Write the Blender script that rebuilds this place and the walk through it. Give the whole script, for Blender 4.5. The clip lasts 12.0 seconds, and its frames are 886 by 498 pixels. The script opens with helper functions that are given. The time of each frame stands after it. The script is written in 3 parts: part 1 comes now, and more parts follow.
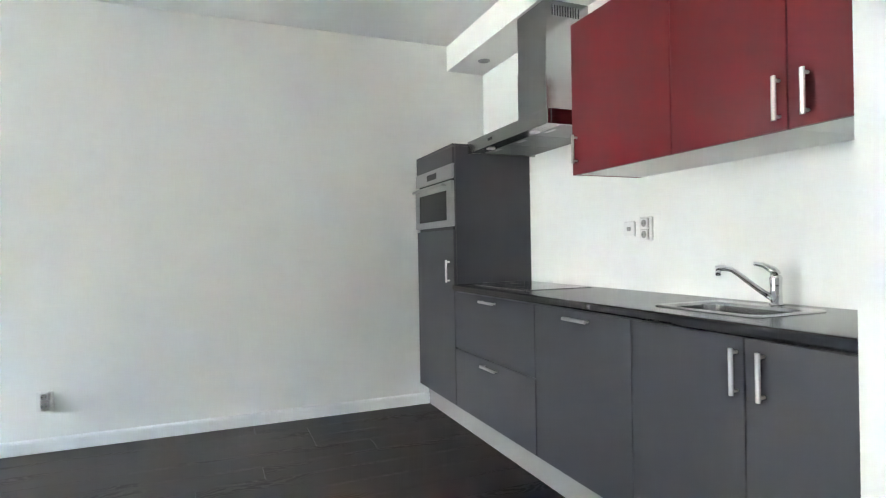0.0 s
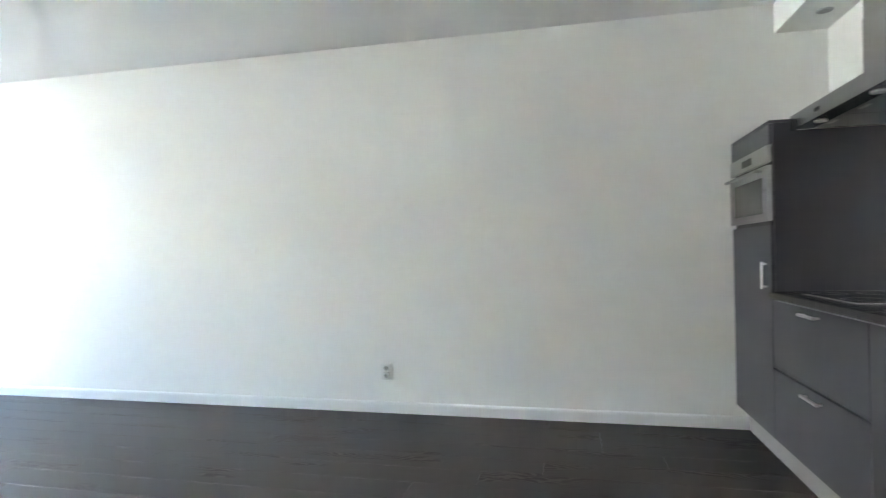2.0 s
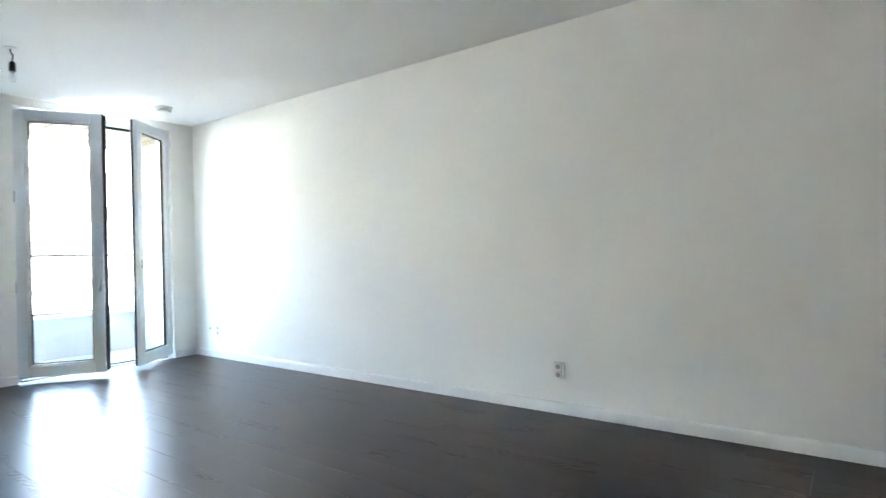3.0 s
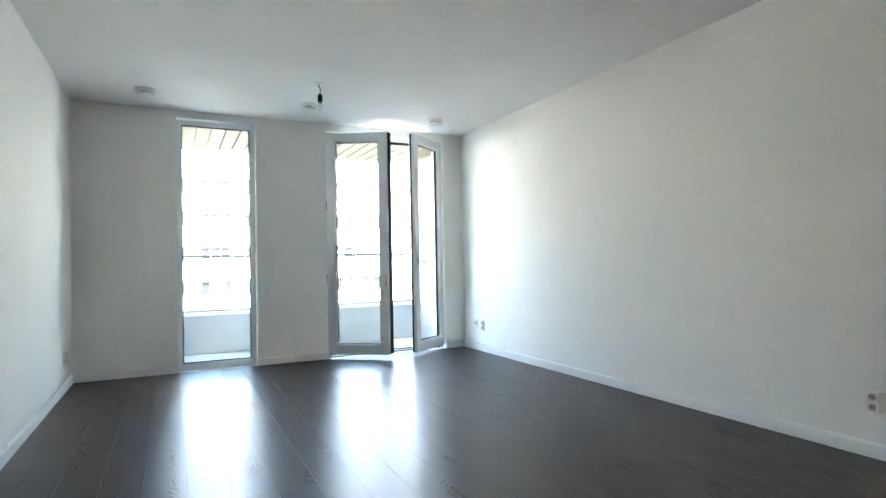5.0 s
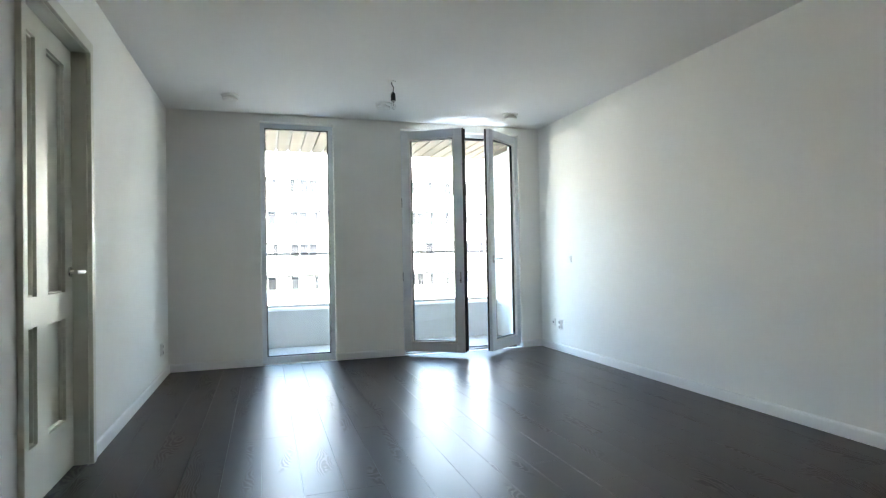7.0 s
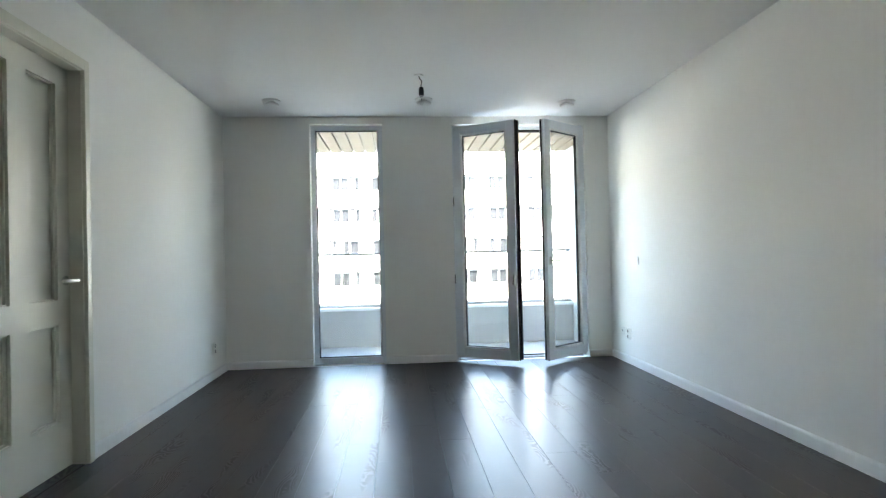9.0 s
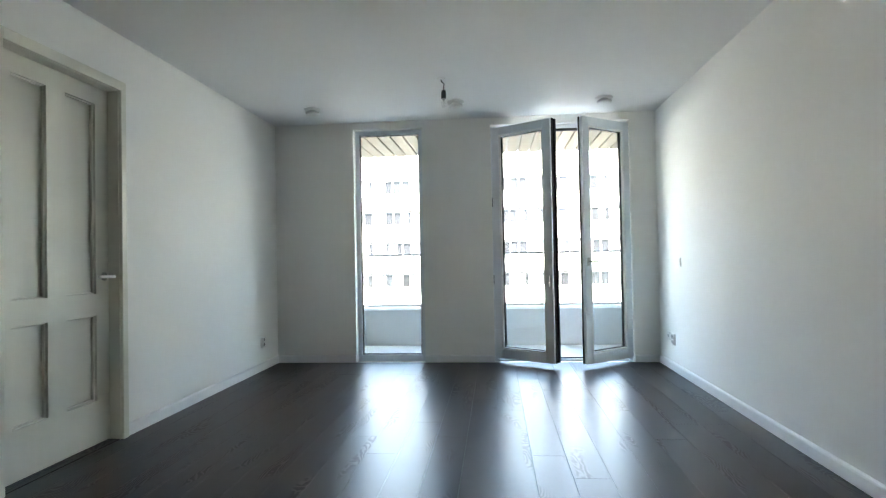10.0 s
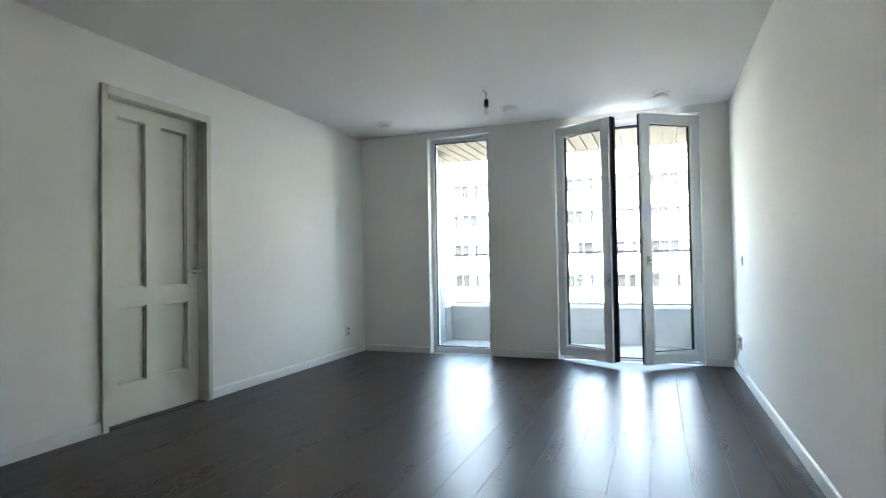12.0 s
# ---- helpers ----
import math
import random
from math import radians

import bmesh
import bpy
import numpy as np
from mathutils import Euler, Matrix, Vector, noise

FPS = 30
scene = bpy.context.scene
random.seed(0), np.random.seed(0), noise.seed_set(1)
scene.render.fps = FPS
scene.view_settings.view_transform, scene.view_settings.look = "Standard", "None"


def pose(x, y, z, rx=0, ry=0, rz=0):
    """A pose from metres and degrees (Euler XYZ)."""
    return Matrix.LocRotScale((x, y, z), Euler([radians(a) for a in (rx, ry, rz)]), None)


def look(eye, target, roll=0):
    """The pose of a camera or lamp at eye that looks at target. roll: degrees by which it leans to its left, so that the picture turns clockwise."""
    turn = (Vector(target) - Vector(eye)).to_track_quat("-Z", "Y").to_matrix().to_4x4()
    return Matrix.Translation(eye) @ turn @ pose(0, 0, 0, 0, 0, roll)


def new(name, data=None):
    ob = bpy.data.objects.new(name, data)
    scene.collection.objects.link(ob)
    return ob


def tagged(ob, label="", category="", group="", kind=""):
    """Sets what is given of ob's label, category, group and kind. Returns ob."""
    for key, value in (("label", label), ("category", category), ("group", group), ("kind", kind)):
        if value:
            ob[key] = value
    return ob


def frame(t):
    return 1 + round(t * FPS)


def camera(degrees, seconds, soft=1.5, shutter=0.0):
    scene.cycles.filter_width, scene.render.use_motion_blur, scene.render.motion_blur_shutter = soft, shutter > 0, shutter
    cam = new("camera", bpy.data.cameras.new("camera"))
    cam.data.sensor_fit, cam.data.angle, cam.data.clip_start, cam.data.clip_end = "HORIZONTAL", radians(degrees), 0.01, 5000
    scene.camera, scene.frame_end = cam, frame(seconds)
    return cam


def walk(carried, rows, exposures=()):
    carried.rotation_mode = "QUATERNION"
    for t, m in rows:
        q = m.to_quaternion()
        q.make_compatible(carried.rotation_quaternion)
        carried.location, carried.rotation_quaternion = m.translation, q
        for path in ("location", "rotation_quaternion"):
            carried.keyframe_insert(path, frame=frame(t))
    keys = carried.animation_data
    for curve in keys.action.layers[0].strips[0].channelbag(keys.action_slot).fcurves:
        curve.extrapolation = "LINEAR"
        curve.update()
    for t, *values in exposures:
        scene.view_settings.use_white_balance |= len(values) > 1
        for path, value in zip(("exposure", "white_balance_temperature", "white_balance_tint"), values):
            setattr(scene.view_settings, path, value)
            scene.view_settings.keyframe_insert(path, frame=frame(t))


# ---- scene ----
cam = camera(76.8, 12.0, soft=1.2, shutter=0.3)
PATH = [
    (0, (5.369, 0.28, 1.112), (6.125, 2.132, 1.112), -1.0),
    (0.5, (5.419, 0.259, 1.107), (6.03, 2.164, 1.107), -1.0),
    (1, (5.543, 0.255, 1.09), (5.867, 2.229, 1.096), -0.9),
    (1.5, (5.631, 0.271, 1.1), (5.617, 2.271, 1.111), -0.9),
    (2, (5.717, 0.311, 1.117), (5.284, 2.263, 1.131), -1.0),
    (2.5, (6.013, 0.396, 1.184), (5.109, 2.181, 1.165), -1.1),
    (3, (6.076, 0.613, 1.102), (4.888, 2.222, 1.111), -1.4),
    (3.5, (6.084, 0.698, 1.089), (4.671, 2.114, 1.105), -1.4),
    (3.7, (6.102, 0.708, 1.089), (4.638, 2.072, 1.112), -1.4),
    (5.3, (6.096, 0.842, 1.048), (4.258, 1.63, 1.089), -1.0),
    (5.5, (6.081, 0.846, 1.057), (4.228, 1.597, 1.096), -1.0),
    (6, (6.07, 0.828, 1.045), (4.195, 1.523, 1.087), -1.1),
    (6.5, (6.043, 0.838, 1.06), (4.153, 1.491, 1.096), -1.1),
    (7, (6.049, 0.918, 1.07), (4.143, 1.524, 1.103), -1.1),
    (8.8, (5.891, 1.667, 1.132), (3.907, 1.918, 1.151), -1.3),
    (9, (5.899, 1.778, 1.129), (3.906, 1.937, 1.151), -1.3),
    (9.5, (5.947, 2.068, 1.113), (3.947, 2.043, 1.142), -1.2),
    (10, (5.954, 2.395, 1.108), (3.963, 2.209, 1.142), -1.1),
    (10.5, (5.997, 2.661, 1.091), (4.028, 2.309, 1.133), -1.2),
    (11, (6.076, 2.958, 1.096), (4.138, 2.466, 1.14), -1.2),
    (11.5, (6.094, 3.199, 1.117), (4.189, 2.592, 1.153), -1.1),
    (12, (6.096, 3.376, 1.077), (4.228, 2.664, 1.121), -1.0),
]
EXPOSURES = [(0.0, 7.09, 7050, 9), (1.5, 6.97, 7080, 9), (2.5, 6.67, 7200, 8), (3.0, 6.53, 7280, 8), (3.7, 6.38, 7350, 8), (5.3, 5.83, 7450, 7), (5.7, 5.71, 7450, 7), (7.0, 5.58, 7450, 7), (9.0, 5.46, 7450, 7), (12.0, 5.51, 7450, 7)]
walk(cam, [(t, look(eye, target, roll)) for t, eye, target, roll in PATH], EXPOSURES)

# ---- daylight ----
SUN_ELEVATION, SUN_AZIMUTH = 48.0, 70.0      # the sun stands behind the room and lights the block opposite
world = bpy.data.worlds.new("sky")
scene.world = world
world.use_nodes = True
wn = world.node_tree
sky = wn.nodes.new("ShaderNodeTexSky")
sky.sky_type, sky.sun_disc = "NISHITA", False
sky.sun_elevation, sky.sun_rotation = radians(SUN_ELEVATION), radians(SUN_AZIMUTH)
wn.links.new(sky.outputs[0], wn.nodes["Background"].inputs[0])
wn.nodes["Background"].inputs[1].default_value = 0.15
sun = new("sun", bpy.data.lights.new("sun", "SUN"))
sun.data.energy, sun.data.angle, sun.data.color = 2.2, radians(0.5), (1.0, 0.95, 0.88)
_e, _a = radians(SUN_ELEVATION), radians(SUN_AZIMUTH)
_to = Vector((math.sin(_a) * math.cos(_e), math.cos(_a) * math.cos(_e), math.sin(_e)))
sun.matrix_world = look(_to * 60, (0, 0, 0))


# ---- materials ----
def mat(name, colour, rough=0.5, metal=0.0, spread=0.06, scale=6.0, bump=0.0, bump_scale=60.0, coat=0.0, rough_spread=0.08, spec=0.5, stretch=(1, 1, 1), rand=0.0):
    """A paint-like surface: colour that drifts at two scales, uneven gloss and fine relief."""
    m = bpy.data.materials.new(name)
    m.use_nodes = True
    n, l = m.node_tree.nodes, m.node_tree.links
    b = n["Principled BSDF"]
    tc = n.new("ShaderNodeTexCoord")
    mp = n.new("ShaderNodeMapping")
    mp.inputs["Scale"].default_value = stretch
    l.new(tc.outputs["Object"], mp.inputs["Vector"])
    big, small = n.new("ShaderNodeTexNoise"), n.new("ShaderNodeTexNoise")
    big.inputs["Scale"].default_value, small.inputs["Scale"].default_value = scale * 0.25, scale * 6
    big.inputs["Detail"].default_value, small.inputs["Detail"].default_value = 3, 4
    for t in (big, small):
        l.new(mp.outputs[0], t.inputs["Vector"])
    add = n.new("ShaderNodeMath")
    add.operation = "MULTIPLY_ADD"
    add.inputs[1].default_value = 0.4
    l.new(small.outputs[0], add.inputs[0])
    l.new(big.outputs[0], add.inputs[2])
    last = add
    if rand:
        info, ra = n.new("ShaderNodeObjectInfo"), n.new("ShaderNodeMath")
        ra.operation = "MULTIPLY_ADD"
        ra.inputs[1].default_value = rand
        l.new(info.outputs["Random"], ra.inputs[0])
        l.new(add.outputs[0], ra.inputs[2])
        last = ra
    rng = n.new("ShaderNodeMapRange")
    rng.inputs["From Min"].default_value, rng.inputs["From Max"].default_value = 0.35, 1.05 + rand
    rng.inputs["To Min"].default_value, rng.inputs["To Max"].default_value = 1 - spread, 1 + spread
    l.new(last.outputs[0], rng.inputs["Value"])
    mul = n.new("ShaderNodeVectorMath")
    mul.operation = "SCALE"
    mul.inputs[0].default_value = colour
    l.new(rng.outputs[0], mul.inputs["Scale"])
    l.new(mul.outputs[0], b.inputs["Base Color"])
    rr = n.new("ShaderNodeMapRange")
    rr.inputs["To Min"].default_value, rr.inputs["To Max"].default_value = max(0.02, rough - rough_spread), min(1, rough + rough_spread)
    l.new(big.outputs[0], rr.inputs["Value"])
    l.new(rr.outputs[0], b.inputs["Roughness"])
    b.inputs["Metallic"].default_value = metal
    b.inputs["Specular IOR Level"].default_value = spec
    if coat:
        b.inputs["Coat Weight"].default_value, b.inputs["Coat Roughness"].default_value = coat, 0.08
    if bump:
        bt, bn = n.new("ShaderNodeTexNoise"), n.new("ShaderNodeBump")
        bt.inputs["Scale"].default_value, bt.inputs["Detail"].default_value = bump_scale, 4
        bn.inputs["Strength"].default_value, bn.inputs["Distance"].default_value = bump, 0.002
        l.new(mp.outputs[0], bt.inputs["Vector"])
        l.new(bt.outputs[0], bn.inputs["Height"])
        l.new(bn.outputs[0], b.inputs["Normal"])
    return m


def glass_mat(name, tint=(0.88, 0.90, 0.895)):
    """Thin clear pane: straight-through light with a mirror share by Fresnel."""
    m = bpy.data.materials.new(name)
    m.use_nodes = True
    n, l = m.node_tree.nodes, m.node_tree.links
    tr, gl, mx, lw, pw, sc = (n.new("ShaderNode" + k) for k in ("BsdfTransparent", "BsdfGlossy", "MixShader", "LayerWeight", "Math", "Math"))
    tr.inputs[0].default_value = (*tint, 1)
    gl.inputs["Roughness"].default_value = 0.01
    pw.operation, sc.operation = "POWER", "MULTIPLY_ADD"
    pw.inputs[1].default_value, sc.inputs[1].default_value, sc.inputs[2].default_value = 5.0, 0.95, 0.04
    l.new(lw.outputs["Facing"], pw.inputs[0])
    l.new(pw.outputs[0], sc.inputs[0])
    l.new(sc.outputs[0], mx.inputs[0])
    l.new(tr.outputs[0], mx.inputs[1])
    l.new(gl.outputs[0], mx.inputs[2])
    l.new(mx.outputs[0], n["Material Output"].inputs["Surface"])
    return m


def plank_mat():
    """Dark brown oak laminate: cathedral grain stretched along the plank, one tone per plank."""
    m = bpy.data.materials.new("dark_oak")
    m.use_nodes = True
    n, l = m.node_tree.nodes, m.node_tree.links
    b = n["Principled BSDF"]
    tc, info = n.new("ShaderNodeTexCoord"), n.new("ShaderNodeObjectInfo")
    off, sh = n.new("ShaderNodeVectorMath"), n.new("ShaderNodeVectorMath")
    off.operation, sh.operation = "SCALE", "ADD"
    off.inputs[0].default_value = (37.0, 11.0, 5.0)
    l.new(info.outputs["Random"], off.inputs["Scale"])
    l.new(tc.outputs["Object"], sh.inputs[0])
    l.new(off.outputs[0], sh.inputs[1])
    mp = n.new("ShaderNodeMapping")
    mp.inputs["Scale"].default_value = (2.2, 7.0, 1)
    l.new(sh.outputs[0], mp.inputs["Vector"])
    rings = n.new("ShaderNodeTexNoise")
    rings.inputs["Scale"].default_value, rings.inputs["Detail"].default_value = 1.3, 0.6
    l.new(mp.outputs[0], rings.inputs["Vector"])
    mpw = n.new("ShaderNodeMapping")
    mpw.inputs["Scale"].default_value = (26.0, 34.0, 1)
    l.new(sh.outputs[0], mpw.inputs["Vector"])
    wobble = n.new("ShaderNodeTexNoise")
    wobble.inputs["Scale"].default_value, wobble.inputs["Detail"].default_value = 1.0, 1.0
    l.new(mpw.outputs[0], wobble.inputs["Vector"])
    across = n.new("ShaderNodeSeparateXYZ")
    l.new(sh.outputs[0], across.inputs[0])
    bend = n.new("ShaderNodeMath")
    bend.operation = "MULTIPLY"
    bend.inputs[1].default_value = 14.0
    l.new(rings.outputs[0], bend.inputs[0])
    jag = n.new("ShaderNodeMath")
    jag.operation = "MULTIPLY_ADD"
    jag.inputs[1].default_value = 1.2
    l.new(wobble.outputs[0], jag.inputs[0])
    l.new(bend.outputs[0], jag.inputs[2])
    rep = n.new("ShaderNodeMath")
    rep.operation = "MULTIPLY_ADD"
    rep.inputs[1].default_value = 36.0
    l.new(across.outputs["Y"], rep.inputs[0])
    l.new(jag.outputs[0], rep.inputs[2])
    saw = n.new("ShaderNodeMath")
    saw.operation = "PINGPONG"
    saw.inputs[1].default_value = 0.5
    l.new(rep.outputs[0], saw.inputs[0])
    mp2 = n.new("ShaderNodeMapping")
    mp2.inputs["Scale"].default_value = (2.0, 70.0, 1)
    l.new(sh.outputs[0], mp2.inputs["Vector"])
    pore = n.new("ShaderNodeTexNoise")
    pore.inputs["Scale"].default_value, pore.inputs["Detail"].default_value = 2.0, 3.0
    l.new(mp2.outputs[0], pore.inputs["Vector"])
    grain = n.new("ShaderNodeMath")
    grain.operation = "MULTIPLY"
    l.new(saw.outputs[0], grain.inputs[0])
    l.new(pore.outputs[0], grain.inputs[1])
    mp3 = n.new("ShaderNodeMapping")                 # the figure comes and goes along each plank
    mp3.inputs["Scale"].default_value = (0.9, 4.5, 1)
    l.new(sh.outputs[0], mp3.inputs["Vector"])
    patch = n.new("ShaderNodeTexNoise")
    patch.inputs["Scale"].default_value, patch.inputs["Detail"].default_value = 1.3, 1.5
    l.new(mp3.outputs[0], patch.inputs["Vector"])
    figure = n.new("ShaderNodeMapRange")
    figure.interpolation_type = "SMOOTHSTEP"
    figure.inputs["From Min"].default_value, figure.inputs["From Max"].default_value = 0.56, 0.63
    figure.inputs["To Min"].default_value, figure.inputs["To Max"].default_value = 0.0, 1.0
    l.new(patch.outputs[0], figure.inputs["Value"])
    amount = n.new("ShaderNodeMath")
    amount.operation = "MULTIPLY"
    l.new(grain.outputs[0], amount.inputs[0])
    l.new(figure.outputs[0], amount.inputs[1])
    ramp = n.new("ShaderNodeValToRGB")
    ramp.color_ramp.elements[0].position, ramp.color_ramp.elements[1].position = 0.0, 0.34
    ramp.color_ramp.elements[0].color = (0.038, 0.0255, 0.0205, 1)
    ramp.color_ramp.elements[1].color = (0.070, 0.051, 0.042, 1)
    l.new(amount.outputs[0], ramp.inputs[0])
    tone = n.new("ShaderNodeMapRange")
    tone.inputs["To Min"].default_value, tone.inputs["To Max"].default_value = 0.92, 1.08
    l.new(info.outputs["Random"], tone.inputs["Value"])
    mul = n.new("ShaderNodeVectorMath")
    mul.operation = "SCALE"
    l.new(ramp.outputs[0], mul.inputs[0])
    l.new(tone.outputs[0], mul.inputs["Scale"])
    l.new(mul.outputs[0], b.inputs["Base Color"])
    rr = n.new("ShaderNodeMapRange")
    rr.inputs["From Max"].default_value = 0.4
    rr.inputs["To Min"].default_value, rr.inputs["To Max"].default_value = 0.345, 0.345
    l.new(amount.outputs[0], rr.inputs["Value"])
    l.new(rr.outputs[0], b.inputs["Roughness"])
    line = n.new("ShaderNodeMapRange")               # oiled late wood shines, the brushed grooves stay dull
    line.inputs["From Min"].default_value, line.inputs["From Max"].default_value = 0.22, 0.40
    line.inputs["To Min"].default_value, line.inputs["To Max"].default_value = 0.85, 0.0
    l.new(saw.outputs[0], line.inputs["Value"])
    dull = n.new("ShaderNodeMath")
    dull.operation = "MULTIPLY"
    l.new(line.outputs[0], dull.inputs[0])
    l.new(figure.outputs[0], dull.inputs[1])
    gloss = n.new("ShaderNodeMapRange")
    gloss.inputs["To Min"].default_value, gloss.inputs["To Max"].default_value = 0.29, 0.09
    l.new(dull.outputs[0], gloss.inputs["Value"])
    l.new(gloss.outputs[0], b.inputs["Specular IOR Level"])
    b.inputs["Specular Tint"].default_value = (1.0, 0.89, 0.885, 1)
    bn = n.new("ShaderNodeBump")
    bn.inputs["Strength"].default_value, bn.inputs["Distance"].default_value = 1.0, 0.0006
    ridge = n.new("ShaderNodeMath")
    ridge.operation = "MULTIPLY"
    level = n.new("ShaderNodeMath")
    level.operation = "SUBTRACT"
    level.inputs[1].default_value = 0.25
    l.new(saw.outputs[0], level.inputs[0])
    l.new(level.outputs[0], ridge.inputs[0])
    l.new(figure.outputs[0], ridge.inputs[1])
    l.new(ridge.outputs[0], bn.inputs["Height"])
    l.new(bn.outputs[0], b.inputs["Normal"])
    return m


WALL = mat("wall_paint", (0.905, 0.901, 0.868), 0.85, spread=0.02, scale=3, bump=0.15, bump_scale=120)
CEIL = mat("ceiling_paint", (0.89, 0.895, 0.885), 0.9, spread=0.02, scale=3, bump=0.2, bump_scale=150)
TRIM = mat("trim_lacquer", (0.87, 0.87, 0.86), 0.4, spread=0.02, scale=4)
CREAM = mat("cream_lacquer", (0.74, 0.73, 0.64), 0.35, spread=0.03, scale=4, bump=0.12, bump_scale=40, stretch=(8, 8, 0.6))
PLANK = plank_mat()
GREY = mat("anthracite_foil", (0.050, 0.052, 0.061), 0.42, spread=0.05, scale=5, bump=0.06, bump_scale=200)
RED = mat("red_lacquer", (0.175, 0.012, 0.017), 0.30, spread=0.008, scale=3, rough_spread=0.0)
WHITE = mat("white_melamine", (0.86, 0.87, 0.855), 0.45, spread=0.02)
WORKTOP = mat("dark_worktop", (0.022, 0.022, 0.025), 0.22, spread=0.12, scale=60, bump=0.03, bump_scale=250, rough_spread=0.03)
STEEL = mat("brushed_steel", (0.46, 0.46, 0.455), 0.34, 1.0, spread=0.05, scale=6, bump=0.06, bump_scale=30, stretch=(1, 30, 1))
HOOD_STEEL = mat("polished_hood_steel", (0.40, 0.40, 0.395), 0.22, 1.0, spread=0.04, scale=6, rough_spread=0.04, stretch=(1, 1, 12))
FILTER = mat("filter_mesh", (0.20, 0.20, 0.20), 0.4, 0.7, spread=0.25, scale=30, bump=0.4, bump_scale=300)
HANDLE = mat("satin_handle_steel", (0.58, 0.565, 0.55), 0.36, 1.0, spread=0.03, scale=8, rough_spread=0.04)
SINK_STEEL = mat("satin_sink_steel", (0.48, 0.48, 0.475), 0.24, 1.0, spread=0.04, scale=8, rough_spread=0.05)
NICKEL = mat("satin_nickel", (0.78, 0.77, 0.74), 0.35, 1.0, spread=0.03)
CHROME = mat("chrome", (0.75, 0.75, 0.76), 0.08, 1.0, spread=0.02, rough_spread=0.03)
ALU = mat("matt_aluminium", (0.36, 0.345, 0.33), 0.45, 0.35, spread=0.04, scale=6, stretch=(20, 1, 1))
BLACK = mat("black_plastic", (0.015, 0.015, 0.017), 0.45, spread=0.1)
RUBBER = mat("black_rubber", (0.012, 0.012, 0.014), 0.7, spread=0.1)
OVEN_GLASS = mat("smoked_oven_glass", (0.018, 0.018, 0.019), 0.10, spread=0.05, rough_spread=0.03, spec=0.3)
HOB_GLASS = mat("black_hob_glass", (0.02, 0.02, 0.022), 0.06, spread=0.05, rough_spread=0.02)
PLASTIC = mat("white_plastic", (0.86, 0.86, 0.835), 0.35, spread=0.02)
SLOT = mat("socket_shade_and_grey", (0.38, 0.38, 0.365), 0.5, spread=0.05)
FRAME = mat("grey_window_lacquer", (0.79, 0.82, 0.85), 0.38, spread=0.02, scale=4)
GLASS = glass_mat("window_glass")
BULB_GLASS = glass_mat("bulb_glass", (0.97, 0.97, 0.97))
# balcony concrete, lightened to stand in for stronger light on the parapet
PARAPET_LIT = mat("lit_parapet_concrete", (0.37, 0.37, 0.362), 0.8, spread=0.08, scale=5, bump=0.25, bump_scale=90)
TERRACE = mat("pale_balcony_concrete", (0.44, 0.44, 0.43), 0.85, spread=0.1, scale=5, bump=0.3, bump_scale=80)
STUCCO = mat("pale_stucco", (0.56, 0.56, 0.54), 0.85, spread=0.05, scale=4, bump=0.25, bump_scale=120)
# the same concrete, darkened to stand in for shade on the side wall
SIDE_WALL_SHADED = mat("shaded_side_wall_concrete", (0.27, 0.27, 0.262), 0.85, spread=0.12, scale=5, bump=0.3, bump_scale=80)
COPING = mat("white_coping", (0.74, 0.74, 0.73), 0.6, spread=0.05)
LARCH = mat("larch_board", (0.215, 0.165, 0.098), 0.65, spread=0.2, scale=5, stretch=(0.6, 12, 1), rand=0.4)
PANEL = mat("white_facade_panel", (0.80, 0.80, 0.79), 0.7, spread=0.03, scale=0.4, rand=0.15)
# near-black for the painted lintel shadows, also the roof edge's colour
LINTEL_SHADE_ROOF = mat("lintel_shadow_and_roof_edge", (0.022, 0.022, 0.024), 0.8, spread=0.05, scale=0.5)
PANE = mat("far_window_glass", (0.027, 0.028, 0.032), 0.35, spread=0.5, scale=0.8, rand=0.8, spec=0.12)
HANDRAIL = mat("grey_metal", (0.13, 0.135, 0.14), 0.45, 0.3, spread=0.04)
INFILL = mat("grey_infill_panel", (0.27, 0.27, 0.28), 0.7, spread=0.06, scale=0.4)
RAIL = mat("dark_grey_metal", (0.10, 0.105, 0.11), 0.4, 0.3, spread=0.04)
ASPHALT = mat("asphalt", (0.06, 0.06, 0.06), 0.9, spread=0.15, scale=0.5)
PAVING = mat("paving", (0.17, 0.165, 0.16), 0.85, spread=0.12, scale=1.0)
COPPER = mat("grey_cable", (0.06, 0.06, 0.06), 0.5)


# ---- mesh helpers ----
def add_box(bm, a, b, bevel=0.0, seg=2):
    """A box between two corners, its edges rounded by bevel."""
    t = bmesh.new()
    lo, hi = [min(p, q) for p, q in zip(a, b)], [max(p, q) for p, q in zip(a, b)]
    bmesh.ops.create_cube(t, size=1.0)
    for v in t.verts:
        v.co = Vector([lo[i] + (v.co[i] + 0.5) * (hi[i] - lo[i]) for i in range(3)])
    if bevel:
        bmesh.ops.bevel(t, geom=t.edges[:], offset=bevel, segments=seg, affect="EDGES", profile=0.6)
    me = bpy.data.meshes.new("tmp")
    t.to_mesh(me)
    bm.from_mesh(me)
    bpy.data.meshes.remove(me)
    t.free()
    return bm


def box(a, b, bevel=0.0, seg=2):
    return add_box(bmesh.new(), a, b, bevel, seg)


